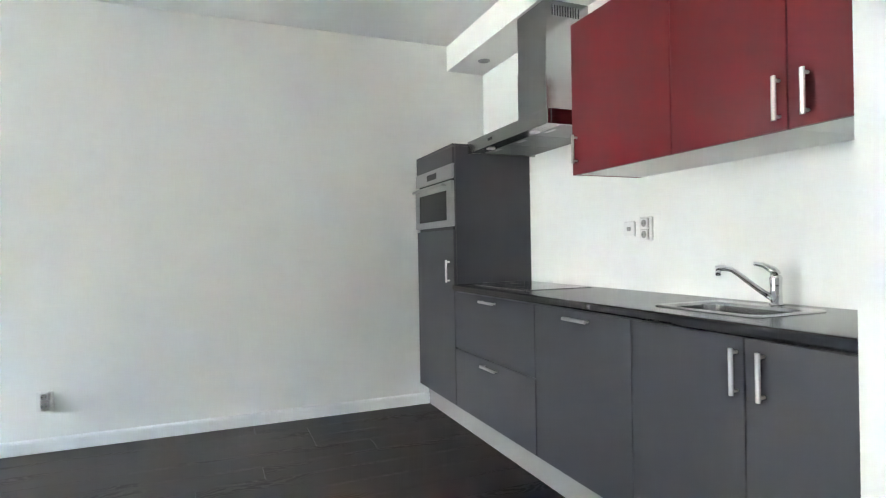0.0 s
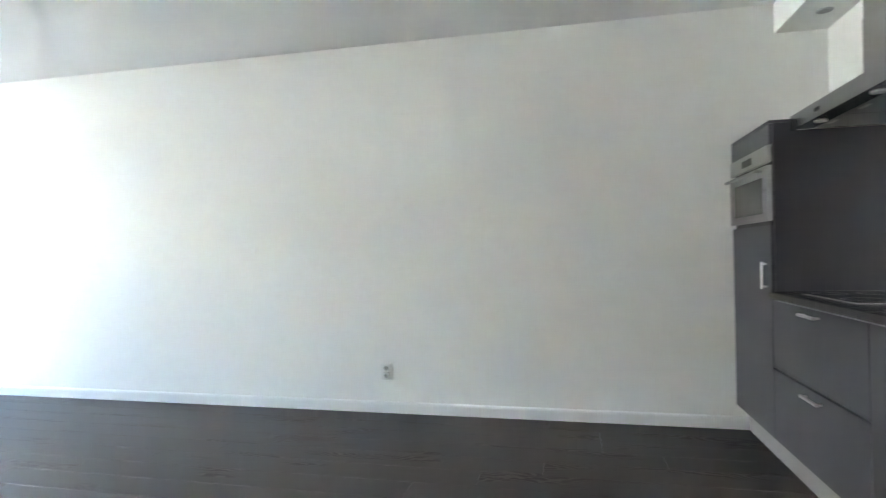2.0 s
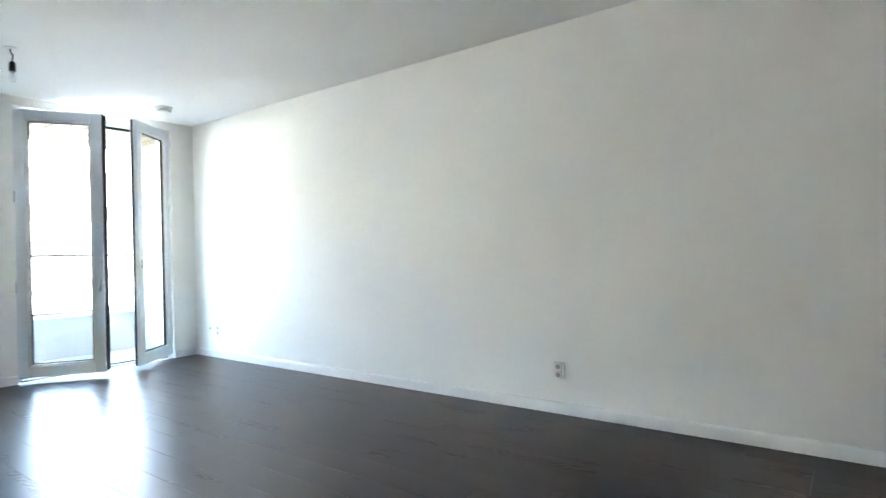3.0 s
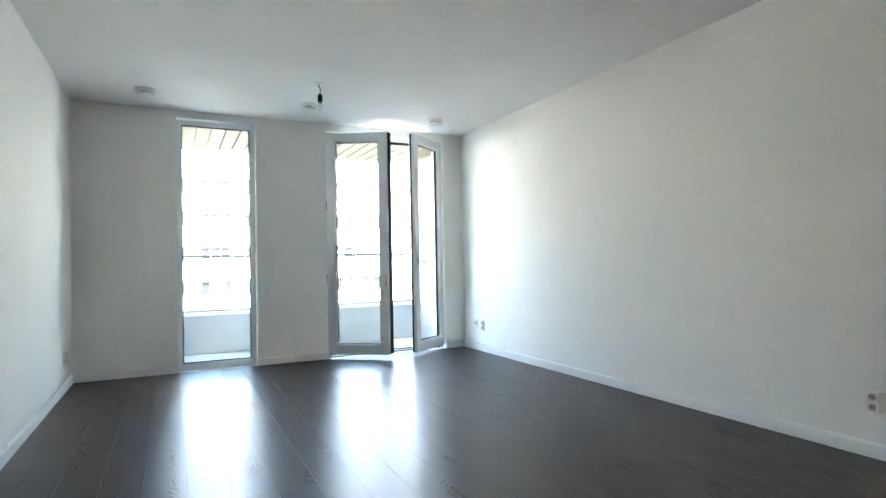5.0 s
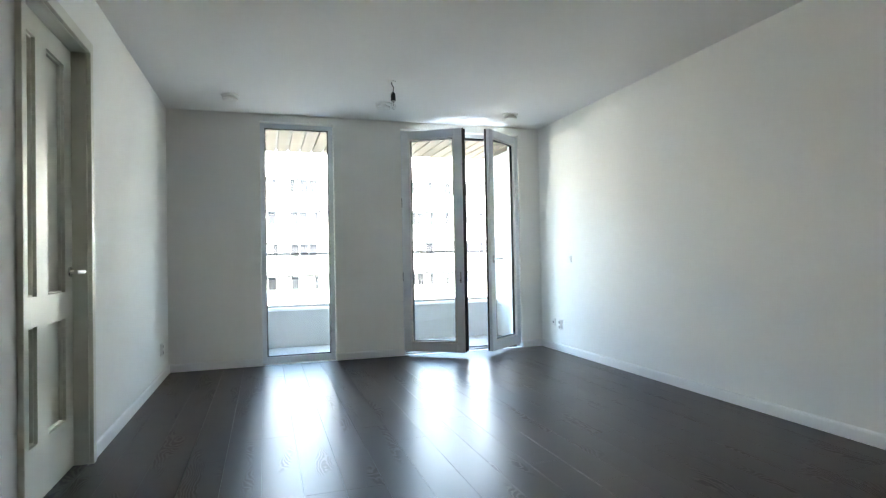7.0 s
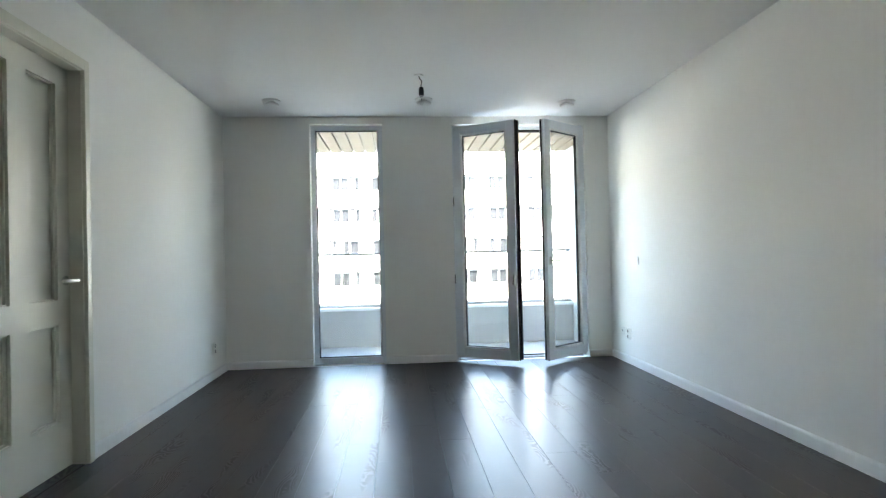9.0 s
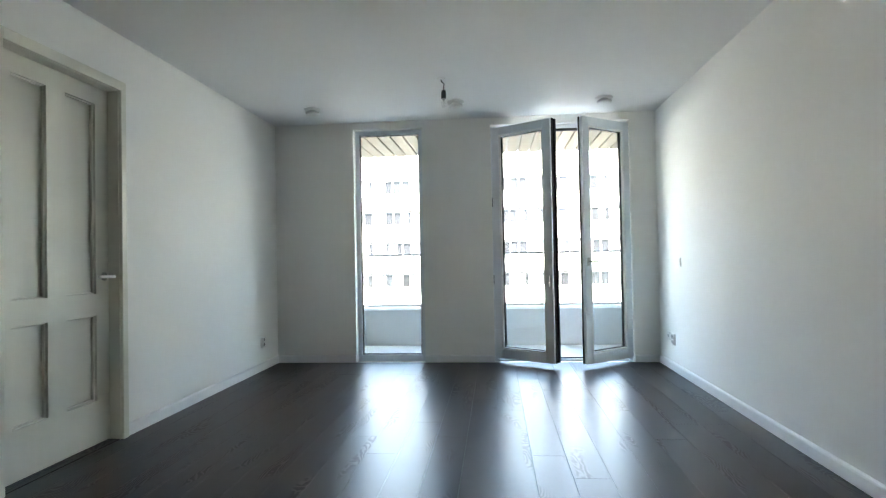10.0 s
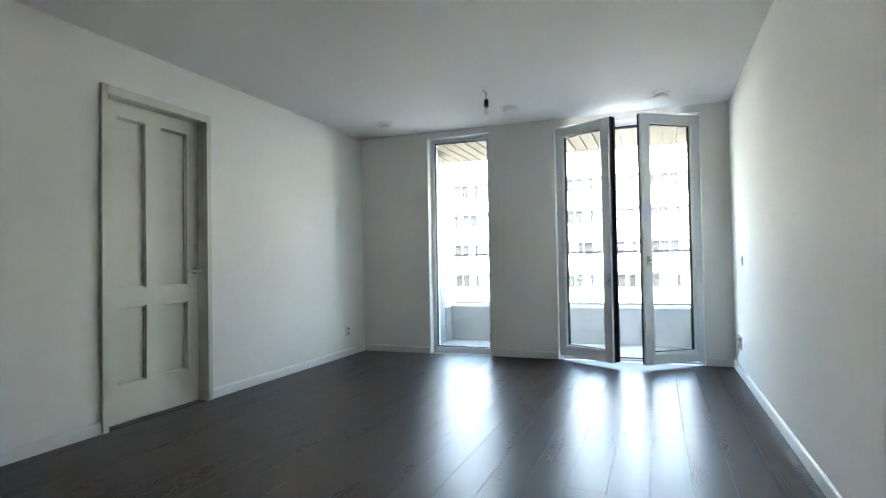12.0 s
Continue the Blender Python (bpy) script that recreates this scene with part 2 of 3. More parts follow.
def add_tube(bm, pts, r, sides=12, caps=True):
    """A round bar along a line of points; r may be one radius or one for each point."""
    pts = [Vector(p) for p in pts]
    rs = r if isinstance(r, (list, tuple)) else [r] * len(pts)
    rings = []
    side = None
    for i, p in enumerate(pts):
        d = (pts[min(i + 1, len(pts) - 1)] - pts[max(i - 1, 0)]).normalized()
        if side is None:
            side = d.orthogonal().normalized()
        side = (side - d * side.dot(d)).normalized()
        up = d.cross(side)
        rings.append([bm.verts.new(p + rs[i] * (math.cos(2 * math.pi * k / sides) * side + math.sin(2 * math.pi * k / sides) * up)) for k in range(sides)])
    for q, w in zip(rings, rings[1:]):
        for k in range(sides):
            bm.faces.new((q[k], q[(k + 1) % sides], w[(k + 1) % sides], w[k]))
    if caps:
        bm.faces.new(rings[0][::-1])
        bm.faces.new(rings[-1])
    return bm


def tube(pts, r, sides=12, caps=True):
    return add_tube(bmesh.new(), pts, r, sides, caps)


def add_prism(bm, outline, axis, lo, hi):
    """An outline of (u, v) pushed along an axis: x takes (y, z), y takes (x, z), z takes (x, y)."""
    def at(u, v, w):
        return {"x": (w, u, v), "y": (u, w, v), "z": (u, v, w)}[axis]
    a = [bm.verts.new(at(u, v, lo)) for u, v in outline]
    b = [bm.verts.new(at(u, v, hi)) for u, v in outline]
    bm.faces.new(a)
    bm.faces.new(b[::-1])
    for i in range(len(outline)):
        j = (i + 1) % len(outline)
        bm.faces.new((a[j], a[i], b[i], b[j]))
    bmesh.ops.recalc_face_normals(bm, faces=bm.faces[:])
    return bm


def prism(outline, axis, lo, hi):
    return add_prism(bmesh.new(), outline, axis, lo, hi)


def wall_mesh(axis, lo, hi, u0, u1, z0, z1, holes):
    """A wall lo..hi thick across an axis, u0..u1 long and z0..z1 high, with holes (u0, u1, z0, z1) cut through, as one skin."""
    us = sorted({u0, u1, *[h[0] for h in holes], *[h[1] for h in holes]})
    zs = sorted({z0, z1, *[h[2] for h in holes], *[h[3] for h in holes]})
    us, zs = [u for u in us if u0 <= u <= u1], [z for z in zs if z0 <= z <= z1]

    def solid(i, k):
        if not (0 <= i < len(us) - 1 and 0 <= k < len(zs) - 1):
            return False
        u, z = (us[i] + us[i + 1]) / 2, (zs[k] + zs[k + 1]) / 2
        return not any(h[0] < u < h[1] and h[2] < z < h[3] for h in holes)
    bm = bmesh.new()
    cache = {}

    def vert(u, z, w):
        key = (u, z, w)
        if key not in cache:
            cache[key] = bm.verts.new((w, u, z) if axis == "x" else (u, w, z))
        return cache[key]
    for i in range(len(us) - 1):
        for k in range(len(zs) - 1):
            if not solid(i, k):
                continue
            a, b, c, d = us[i], us[i + 1], zs[k], zs[k + 1]
            for w in (lo, hi):
                bm.faces.new([vert(a, c, w), vert(b, c, w), vert(b, d, w), vert(a, d, w)])
            for di, dk, p, q in ((-1, 0, (a, c), (a, d)), (1, 0, (b, c), (b, d)), (0, -1, (a, c), (b, c)), (0, 1, (a, d), (b, d))):
                if not solid(i + di, k + dk):
                    bm.faces.new([vert(*p, lo), vert(*q, lo), vert(*q, hi), vert(*p, hi)])
    bmesh.ops.recalc_face_normals(bm, faces=bm.faces[:])
    return bm


def mesh_of(name, bm, material):
    me = bpy.data.meshes.new(name)
    bmesh.ops.recalc_face_normals(bm, faces=bm.faces[:])
    for f in bm.faces:
        f.smooth = len(f.verts) == 4 and f.calc_area() < 0.0004
    bm.to_mesh(me)
    bm.free()
    me.materials.append(material)
    return me


def part(name, bm, material, parent=None, label=""):
    """One mesh object out of a bmesh, under a thing or a part."""
    ob = new(name, mesh_of(name, bm, material))
    if parent:
        ob.parent = parent
        ob.matrix_parent_inverse = Matrix.Translation(-parent.matrix_world.translation) if parent.parent is None and parent.type == "EMPTY" else Matrix()
    return tagged(ob, label) if label else ob


def thing(name, place, label, category, group="", kind=""):
    """An empty at the thing's base, which carries its parts. Parts are given in world places."""
    ob = new(name)
    ob.empty_display_size = 0.1
    ob.matrix_world = Matrix.Translation(place)
    ob.matrix_basis = Matrix.Translation(place)
    return tagged(ob, label, category, group, kind)


def structure(name, bm, material, label, category):
    return tagged(part(name, bm, material), label, category, kind="structure")


# ---- the room: shell ----
L, W, H = 7.265, 4.07, 2.60
WIN = (0.878, 1.630, 0.0, 2.525)
FRENCH = (2.368, 3.810, 0.0, 2.520)
DOOR = (2.580, 3.492, -0.02, 2.255)
structure("wall_north", wall_mesh("y", W, W + 0.22, -0.32, L + 0.2, -0.3, H + 0.2, []), WALL, "long white painted plaster wall without openings", "wall")
structure("wall_south", wall_mesh("y", -0.2, 0.0, -0.32, L + 0.2, -0.3, H + 0.2, [DOOR]), WALL, "white painted plaster wall with a panelled door in it", "wall")
structure("wall_west", wall_mesh("x", -0.32, 0.0, 0.0, W, -0.3, H + 0.2, [WIN, FRENCH]), WALL, "white painted outer wall with a tall window and french doors", "wall")
structure("wall_east", wall_mesh("x", L, L + 0.2, 0.0, W, -0.3, H + 0.2, []), WALL, "white painted wall behind the kitchen units", "wall")
structure("wall_recess", wall_mesh("x", 6.461, L, 0.0, 0.944, 0.0, H, []), WALL, "white wall end beside the kitchen niche", "wall")
structure("ceiling", box((0, 0, H), (L, W, H + 0.18)), CEIL, "white painted flat ceiling", "ceiling")
structure("kitchen_soffit", box((6.972, 0.944, 2.417), (L, W, H), 0.004), WALL, "white boxed soffit above the kitchen wall", "soffit")
FLOOR = structure("floor", box((0, -0.2, -0.3), (L, W, -0.012)), BLACK, "dark brown oak plank floor with a satin gloss", "floor")


def baseboard(name, a, b, inward):
    """A skirting board between two floor points with a rounded top edge."""
    a, b, n = Vector((*a, 0)), Vector((*b, 0)), Vector((*inward, 0))
    prof = [(0, 0.002), (0.016, 0.002), (0.016, 0.064), (0.013, 0.074), (0.006, 0.080), (0, 0.080)]
    bm = bmesh.new()
    ends = [[bm.verts.new(p + n * u + Vector((0, 0, v))) for u, v in prof] for p in (a, b)]
    for i in range(len(prof)):
        j = (i + 1) % len(prof)
        bm.faces.new((ends[0][i], ends[0][j], ends[1][j], ends[1][i]))
    bm.faces.new(ends[0])
    bm.faces.new(ends[1][::-1])
    return structure(name, bm, TRIM, "white lacquered skirting board with a rounded top", "baseboard")


baseboard("baseboard_1", (0.001, W), (6.787, W), (0, -1))
baseboard("baseboard_2", (0.001, 0), (2.541, 0), (0, 1))
baseboard("baseboard_3", (3.501, 0), (6.460, 0), (0, 1))
baseboard("baseboard_4", (0, 0.017), (0, WIN[0] - 0.001), (1, 0))
baseboard("baseboard_5", (0, WIN[1] + 0.001), (0, FRENCH[0] - 0.001), (1, 0))
baseboard("baseboard_6", (0, FRENCH[1] + 0.001), (0, W - 0.017), (1, 0))
baseboard("baseboard_7", (6.461, 0.017), (6.461, 0.944), (-1, 0))


# ---- tall fixed window ----
def frame_bars(bm, axis_lo, axis_hi, u0, u1, z0, z1, w, bottom=None, bevel=0.004):
    """Four bars of a frame that stands across x, mitre-free: uprights full height, rails between."""
    bw = bottom or w
    add_box(bm, (axis_lo, u0, z0), (axis_hi, u0 + w, z1), bevel)
    add_box(bm, (axis_lo, u1 - w, z0), (axis_hi, u1, z1), bevel)
    add_box(bm, (axis_lo, u0 + w, z1 - w), (axis_hi, u1 - w, z1), bevel)
    add_box(bm, (axis_lo, u0 + w, z0), (axis_hi, u1 - w, z0 + bw), bevel)
    return bm


win = thing("window_1", (-0.1, (WIN[0] + WIN[1]) / 2, 0), "tall narrow fixed window with a light grey frame", "window", kind="structure")
part("window_frame", frame_bars(bmesh.new(), -0.16, -0.09, WIN[0] + 0.001, WIN[1] - 0.001, 0.001, WIN[3] - 0.001, 0.046, 0.066), FRAME, win)
gasket = frame_bars(bmesh.new(), -0.135, -0.108, WIN[0] + 0.046, WIN[1] - 0.046, 0.066, WIN[3] - 0.046, 0.012, bevel=0)
part("gasket", gasket, RUBBER, win, "black rubber glazing seal")
pane = part("pane", box((-0.125, WIN[0] + 0.05, 0.05), (-0.119, WIN[1] - 0.05, WIN[3] - 0.05)), GLASS, win, "clear window glass")
pane.visible_shadow = False
part("window_sill", box((-0.32, WIN[0] + 0.001, -0.011), (-0.162, WIN[1] - 0.001, 0.03), 0.004), ALU, win, "grey metal sill")

# ---- french doors, both leaves ajar into the room ----
fd = thing("door_1", (-0.1, (FRENCH[0] + FRENCH[1]) / 2, 0), "grey framed french doors, both glazed leaves standing open inwards", "french doors", kind="structure")
outer = bmesh.new()
add_box(outer, (-0.16, FRENCH[0] + 0.001, 0.0), (-0.085, FRENCH[0] + 0.045, FRENCH[3] - 0.001), 0.004)
add_box(outer, (-0.16, FRENCH[1] - 0.045, 0.0), (-0.085, FRENCH[1] - 0.001, FRENCH[3] - 0.001), 0.004)
add_box(outer, (-0.16, FRENCH[0] + 0.045, FRENCH[3] - 0.046), (-0.085, FRENCH[1] - 0.045, FRENCH[3] - 0.001), 0.004)
part("door_frame", outer, FRAME, fd)
seal = bmesh.new()
add_box(seal, (-0.12, FRENCH[0] + 0.0455, FRENCH[3] - 0.072), (-0.086, FRENCH[1] - 0.0455, FRENCH[3] - 0.0465))
part("gasket", seal, RUBBER, fd, "black rubber seal under the head")
part("threshold", box((-0.30, FRENCH[0] + 0.046, -0.011), (-0.06, FRENCH[1] - 0.046, 0.022), 0.006), ALU, fd, "grey metal threshold")
part("threshold_seal", box((-0.115, FRENCH[0] + 0.046, 0.0221), (-0.10, FRENCH[1] - 0.046, 0.034), 0.002), RUBBER, fd, "black rubber threshold seal")


def door_leaf(hinge_y, sign, degrees_open, w, stepped):
    """One glazed leaf, built closed along +y from its hinge, then swung. sign: +1 the leaf runs towards +y when shut."""
    z0, z1, st = 0.045, 2.485, 0.084
    swing = Matrix.Translation((-0.075, hinge_y, 0)) @ Matrix.Rotation(radians(-sign * degrees_open), 4, "Z") @ Matrix.Diagonal((1, sign, 1, 1))

    def put(name, bm, material, parent, label=""):
        bmesh.ops.transform(bm, matrix=swing, verts=bm.verts[:])
        return part(name, bm, material, parent, label)
    body = put("leaf", frame_bars(bmesh.new(), 0.0, 0.066, 0.0, w, z0, z1, st, 0.098, 0.005), FRAME, fd, "grey lacquered leaf frame")
    put("glazing_bead", frame_bars(bmesh.new(), 0.028, 0.062, st, w - st, z0 + 0.098, z1 - st, 0.017, bevel=0.007), TRIM, body, "pale glazing bead")
    put("gasket", frame_bars(bmesh.new(), 0.014, 0.040, st + 0.017, w - st - 0.017, z0 + 0.115, z1 - st - 0.017, 0.009, bevel=0), RUBBER, body, "black glazing seal")
    g = put("pane", box((0.018, st + 0.008, z0 + 0.106), (0.026, w - st - 0.008, z1 - st - 0.008)), GLASS, body, "clear door glass")
    g.visible_shadow = False
    edge = bmesh.new()
    add_box(edge, *(((0.0, w, z0 + 0.004), (0.040, w + 0.010, z1 + 0.004)) if stepped else ((0.012, w, z0 + 0.004), (0.030, w + 0.008, z1 - 0.004))), 0.002)
    if stepped:
        add_box(edge, (-0.012, w + 0.010, z0 + 0.01), (0.014, w + 0.028, z1 - 0.004), 0.003)
    put("edge_seal", edge, RUBBER, body, "black rebated edge with rubber seals")
    return body, put


left_leaf, put_l = door_leaf(FRENCH[0] + 0.046, 1, 33.0, 0.690, True)
right_leaf, put_r = door_leaf(FRENCH[1] - 0.046, -1, 37.5, 0.676, False)
lever = tube([(0.066, 0.63, 1.05), (0.105, 0.63, 1.05), (0.112, 0.622, 1.05), (0.114, 0.56, 1.05), (0.114, 0.51, 1.05)], 0.0085, 10)
add_box(lever, (0.0655, 0.612, 1.01), (0.074, 0.648, 1.09), 0.003)
put_r("handle", lever, STEEL, right_leaf, "satin metal lever handle")
latch = box((0.0655, 0.652, 0.80), (0.078, 0.668, 0.92), 0.003)
add_tube(latch, [(0.07, 0.66, 0.86), (0.10, 0.66, 0.855), (0.105, 0.66, 0.82)], 0.006, 8)
put_l("latch", latch, CHROME, left_leaf, "small metal bolt lever")
for y in (FRENCH[0] + 0.02, FRENCH[1] - 0.02):
    for z in (0.87, 1.70):
        part("hinge", tube([(-0.068, y, z - 0.05), (-0.068, y, z - 0.044), (-0.068, y, z + 0.044), (-0.068, y, z + 0.05)], [0.010, 0.016, 0.016, 0.010], 12), RAIL, fd, "dark grey metal hinge barrel")

# ---- panelled interior door ----
idr = thing("door_2", (3.02, -0.1, 0), "cream lacquered four-panel door, shut, in a cream frame", "door", kind="structure")
dx0, dx1, dz = 2.580, 3.492, 2.255
JX0, JX1, JZ = 2.593, 3.454, 2.222             # clear opening inside the frame
jamb = bmesh.new()
add_box(jamb, (dx0 + 0.001, -0.16, 0.0), (JX0, 0.004, JZ), 0.003)
add_box(jamb, (JX1, -0.16, 0.0), (dx1 - 0.001, 0.004, JZ), 0.003)
add_box(jamb, (dx0 + 0.001, -0.16, JZ), (dx1 - 0.001, 0.004, dz - 0.001), 0.003)
part("door_frame", jamb, CREAM, idr)
casing = bmesh.new()
add_box(casing, (2.543, 0.0045, 0.0), (JX0 - 0.002, 0.026, 2.285), 0.004)
add_box(casing, (JX1 + 0.002, 0.0045, 0.0), (3.499, 0.026, 2.285), 0.004)
add_box(casing, (JX0 - 0.002, 0.0045, JZ + 0.002), (JX1 + 0.002, 0.026, 2.285), 0.004)
part("architrave", casing, CREAM, idr, "cream lacquered architrave")
stop = bmesh.new()
add_box(stop, (JX0, -0.16, 0.0), (JX0 + 0.016, -0.114, JZ), 0.002)
add_box(stop, (JX1 - 0.016, -0.16, 0.0), (JX1, -0.114, JZ), 0.002)
add_box(stop, (JX0 + 0.016, -0.16, JZ - 0.016), (JX1 - 0.016, -0.114, JZ), 0.002)
part("door_stop", stop, CREAM, idr)
lx0, lx1, lz0, lz1 = JX0 + 0.003, JX1 - 0.003, 0.008, JZ - 0.003
ly0, ly1 = -0.113, -0.068
px = [(2.706, 2.948), (3.085, 3.320)]
pz = [(0.272, 0.797), (0.932, 2.112)]
PANELS = [(a, b, c, d) for a, b in px for c, d in pz]
leaf = part("leaf", wall_mesh("y", ly0, ly1, lx0, lx1, lz0, lz1, PANELS), CREAM, idr, "cream lacquered door leaf")
for a, b, c, d in PANELS:
    part("panel", box((a, ly0 + 0.004, c), (b, ly1 - 0.031, d)), CREAM, leaf)
    mold = bmesh.new()
    y0, y1, w = ly1 - 0.0308, ly1 - 0.014, 0.010
    for p, q in (((a, y0, c), (a + w, y1, d)), ((b - w, y0, c), (b, y1, d)), ((a + w, y0, d - w), (b - w, y1, d)), ((a + w, y0, c), (b - w, y1, c + w))):
        add_box(mold, p, q, 0.004)
    part("moulding", mold, CREAM, leaf)
hx, hz = lx0 + 0.045, 1.035
grip = tube([(hx, ly1, hz), (hx, ly1 + 0.055, hz)], 0.009, 12)
add_tube(grip, [(hx - 0.014, ly1 + 0.064, hz), (hx + 0.06, ly1 + 0.064, hz), (hx + 0.125, ly1 + 0.064, hz)], 0.0105, 12)
part("handle", grip, NICKEL, leaf, "satin steel lever handle")
part("rosette", tube([(hx, ly1, hz), (hx, ly1 + 0.008, hz)], 0.026, 24), CHROME, leaf, "round steel rosette")
part("threshold", box((JX0 + 0.001, -0.19, -0.0119), (JX1 - 0.001, -0.003, 0.004), 0.002), PLANK, idr, "dark wooden threshold strip")


# ---- kitchen ----
FX, BX = 6.720, 7.264            # cabinet fronts, wall behind
TOP = 0.894
KY = (0.945, 1.399, 1.854, 2.496, 3.414, 4.068)
G = 0.0022


def front(parent, y0, y1, z0, z1, material, x=FX, label=""):
    return part("door" if z1 - z0 > 0.4 else "drawer_front", box((x, y0 + G, z0 + G), (x + 0.018, y1 - G, z1 - G), 0.0018), material, parent, label)


def bar_handle(parent, x, y, z, length, upright):
    """A brushed bar on two feet."""
    h = length / 2
    d = Vector((0, 0, h)) if upright else Vector((0, h, 0))
    c = Vector((x - 0.024, y, z))
    bm = bmesh.new()
    n = 12
    prof = [(0.0075 * math.cos(2 * math.pi * k / n), 0.0062 * math.sin(2 * math.pi * k / n)) for k in range(n)]
    if upright:
        add_prism(bm, [(c.x + v, y + u) for u, v in prof], "z", z - h, z + h)
    else:
        add_prism(bm, [(c.x + v, z + u) for u, v in prof], "y", y - h, y + h)
    for s in (-1, 1):
        f = c + d * s * (1 - 0.012 / h)
        add_tube(bm, [(c.x + 0.003, f.y, f.z), (x + 0.0005, f.y, f.z)], 0.005, 10)
    return part("handle", bm, HANDLE, parent, "satin steel bar handle")


def carcass(parent, y0, y1, z0, z1, material, x=FX + 0.02):
    return part("body", box((x, y0 + 0.001, z0), (BX, y1 - 0.001, z1), 0.001), material, parent)


BASE = 0.152
tall = thing("tall_oven_cabinet", (6.99, 3.75, 0), "tall anthracite grey cabinet with a built-in steel oven", "cabinet")
y0, y1 = KY[4], KY[5]
for nm, a, b in (("side_panel", (FX + 0.02, y0 + 0.001, BASE), (BX, y0 + 0.019, 1.742)), ("side_panel", (FX + 0.02, y1 - 0.019, BASE), (BX, y1 - 0.001, 1.742)),
                 ("bottom_panel", (FX + 0.02, y0 + 0.0195, BASE), (BX, y1 - 0.0195, BASE + 0.018)), ("upper_panel", (FX + 0.02, y0 + 0.0195, 1.724), (BX, y1 - 0.0195, 1.742)),
                 ("oven_shelf", (FX + 0.02, y0 + 0.0195, 1.205), (BX, y1 - 0.0195, 1.223)), ("back_panel", (7.255, y0 + 0.0195, BASE + 0.0185), (BX, y1 - 0.0195, 1.2045))):
    part(nm, box(a, b, 0.001), GREY, tall)
part("top_panel", box((FX, y0, 1.7425), (BX, y1, 1.757), 0.002), GREY, tall)
front(tall, y0, y1, 1.636, 1.741, GREY)
td = front(tall, y0, y1, BASE, 1.232, GREY)
bar_handle(td, FX, y0 + 0.074, 0.973, 0.14, True)
oven = thing("built_in_oven", (6.99, 3.72, 1.224), "compact stainless steel oven with a smoked glass door", "oven")
oy0, oy1, oz0, oz1 = y0 + 0.021, y1 - 0.021, 1.2235, 1.634
part("body", box((FX + 0.012, oy0 + 0.01, oz0 + 0.001), (7.22, oy1 - 0.01, oz1 - 0.004), 0.002), BLACK, oven)
part("control_panel", box((FX - 0.008, oy0 - 0.018, 1.548), (FX + 0.011, oy1 + 0.016, oz1), 0.002), STEEL, oven, "brushed steel control panel")
part("display", box((FX - 0.0095, 3.665, 1.570), (FX - 0.0075, 3.835, 1.609), 0.0006), BLACK, oven, "small dark display")
od = part("door", wall_mesh("x", FX - 0.012, FX + 0.011, oy0 - 0.018, oy1 + 0.016, 1.252, 1.532, [(oy0 + 0.055, oy1 - 0.055, 1.292, 1.478)]), STEEL, oven, "steel oven door")
part("window", box((FX - 0.006, oy0 + 0.055, 1.292), (FX + 0.002, oy1 - 0.055, 1.478)), OVEN_GLASS, od, "smoked glass window")
oh = tube([(FX - 0.045, oy0 + 0.03, 1.508), (FX - 0.045, oy1 - 0.03, 1.508)], 0.009, 12)
for yy in (oy0 + 0.06, oy1 - 0.06):
    add_tube(oh, [(FX - 0.012, yy, 1.508), (FX - 0.044, yy, 1.508)], 0.006, 8)
part("handle", oh, STEEL, od, "round steel bar")

hobu = thing("drawer_cabinet", (6.99, 2.963, 0), "anthracite grey base cabinet with two wide drawers under the hob", "cabinet", "kitchen base units")
carcass(hobu, KY[3], KY[4], BASE, 0.85, GREY)
d1 = front(hobu, KY[3], KY[4], 0.511, 0.853, GREY)
d2 = front(hobu, KY[3], KY[4], BASE, 0.507, GREY)
bar_handle(d1, FX, 2.953, 0.820, 0.165, False)
bar_handle(d2, FX, 2.945, 0.468, 0.165, False)
dish = thing("dishwasher_cabinet", (6.99, 2.175, 0), "anthracite grey base unit with one full-height front", "cabinet", "kitchen base units")
carcass(dish, KY[2], KY[3], BASE, 0.85, GREY)
d3 = front(dish, KY[2], KY[3], BASE, 0.853, GREY)
bar_handle(d3, FX, 2.162, 0.816, 0.155, False)
sinku = thing("sink_cabinet", (6.99, 1.4, 0), "anthracite grey two-door base cabinet under the sink", "cabinet", "kitchen base units")
for nm, a, b in (("side_panel", (FX + 0.02, KY[0], BASE), (BX, KY[0] + 0.018, 0.85)), ("side_panel", (FX + 0.02, KY[2] - 0.019, BASE), (BX, KY[2] - 0.001, 0.85)),
                 ("bottom_panel", (FX + 0.02, KY[0] + 0.0185, BASE), (BX, KY[2] - 0.0195, BASE + 0.018)), ("back_panel", (7.25, KY[0] + 0.0185, BASE + 0.0185), (BX, KY[2] - 0.0195, 0.85))):
    part(nm, box(a, b, 0.001), GREY, sinku)
d4 = front(sinku, KY[1], KY[2], BASE, 0.853, GREY)
d5 = front(sinku, KY[0], KY[1], BASE, 0.853, GREY)
bar_handle(d4, FX, KY[1] + 0.024, 0.755, 0.132, True)
bar_handle(d5, FX, KY[1] - 0.060, 0.755, 0.132, True)
tagged(part("plinth", box((6.788, KY[0], 0.001), (6.804, KY[5] - 0.001, BASE - 0.002), 0.001), ALU), "matt aluminium plinth under the kitchen units", "plinth")

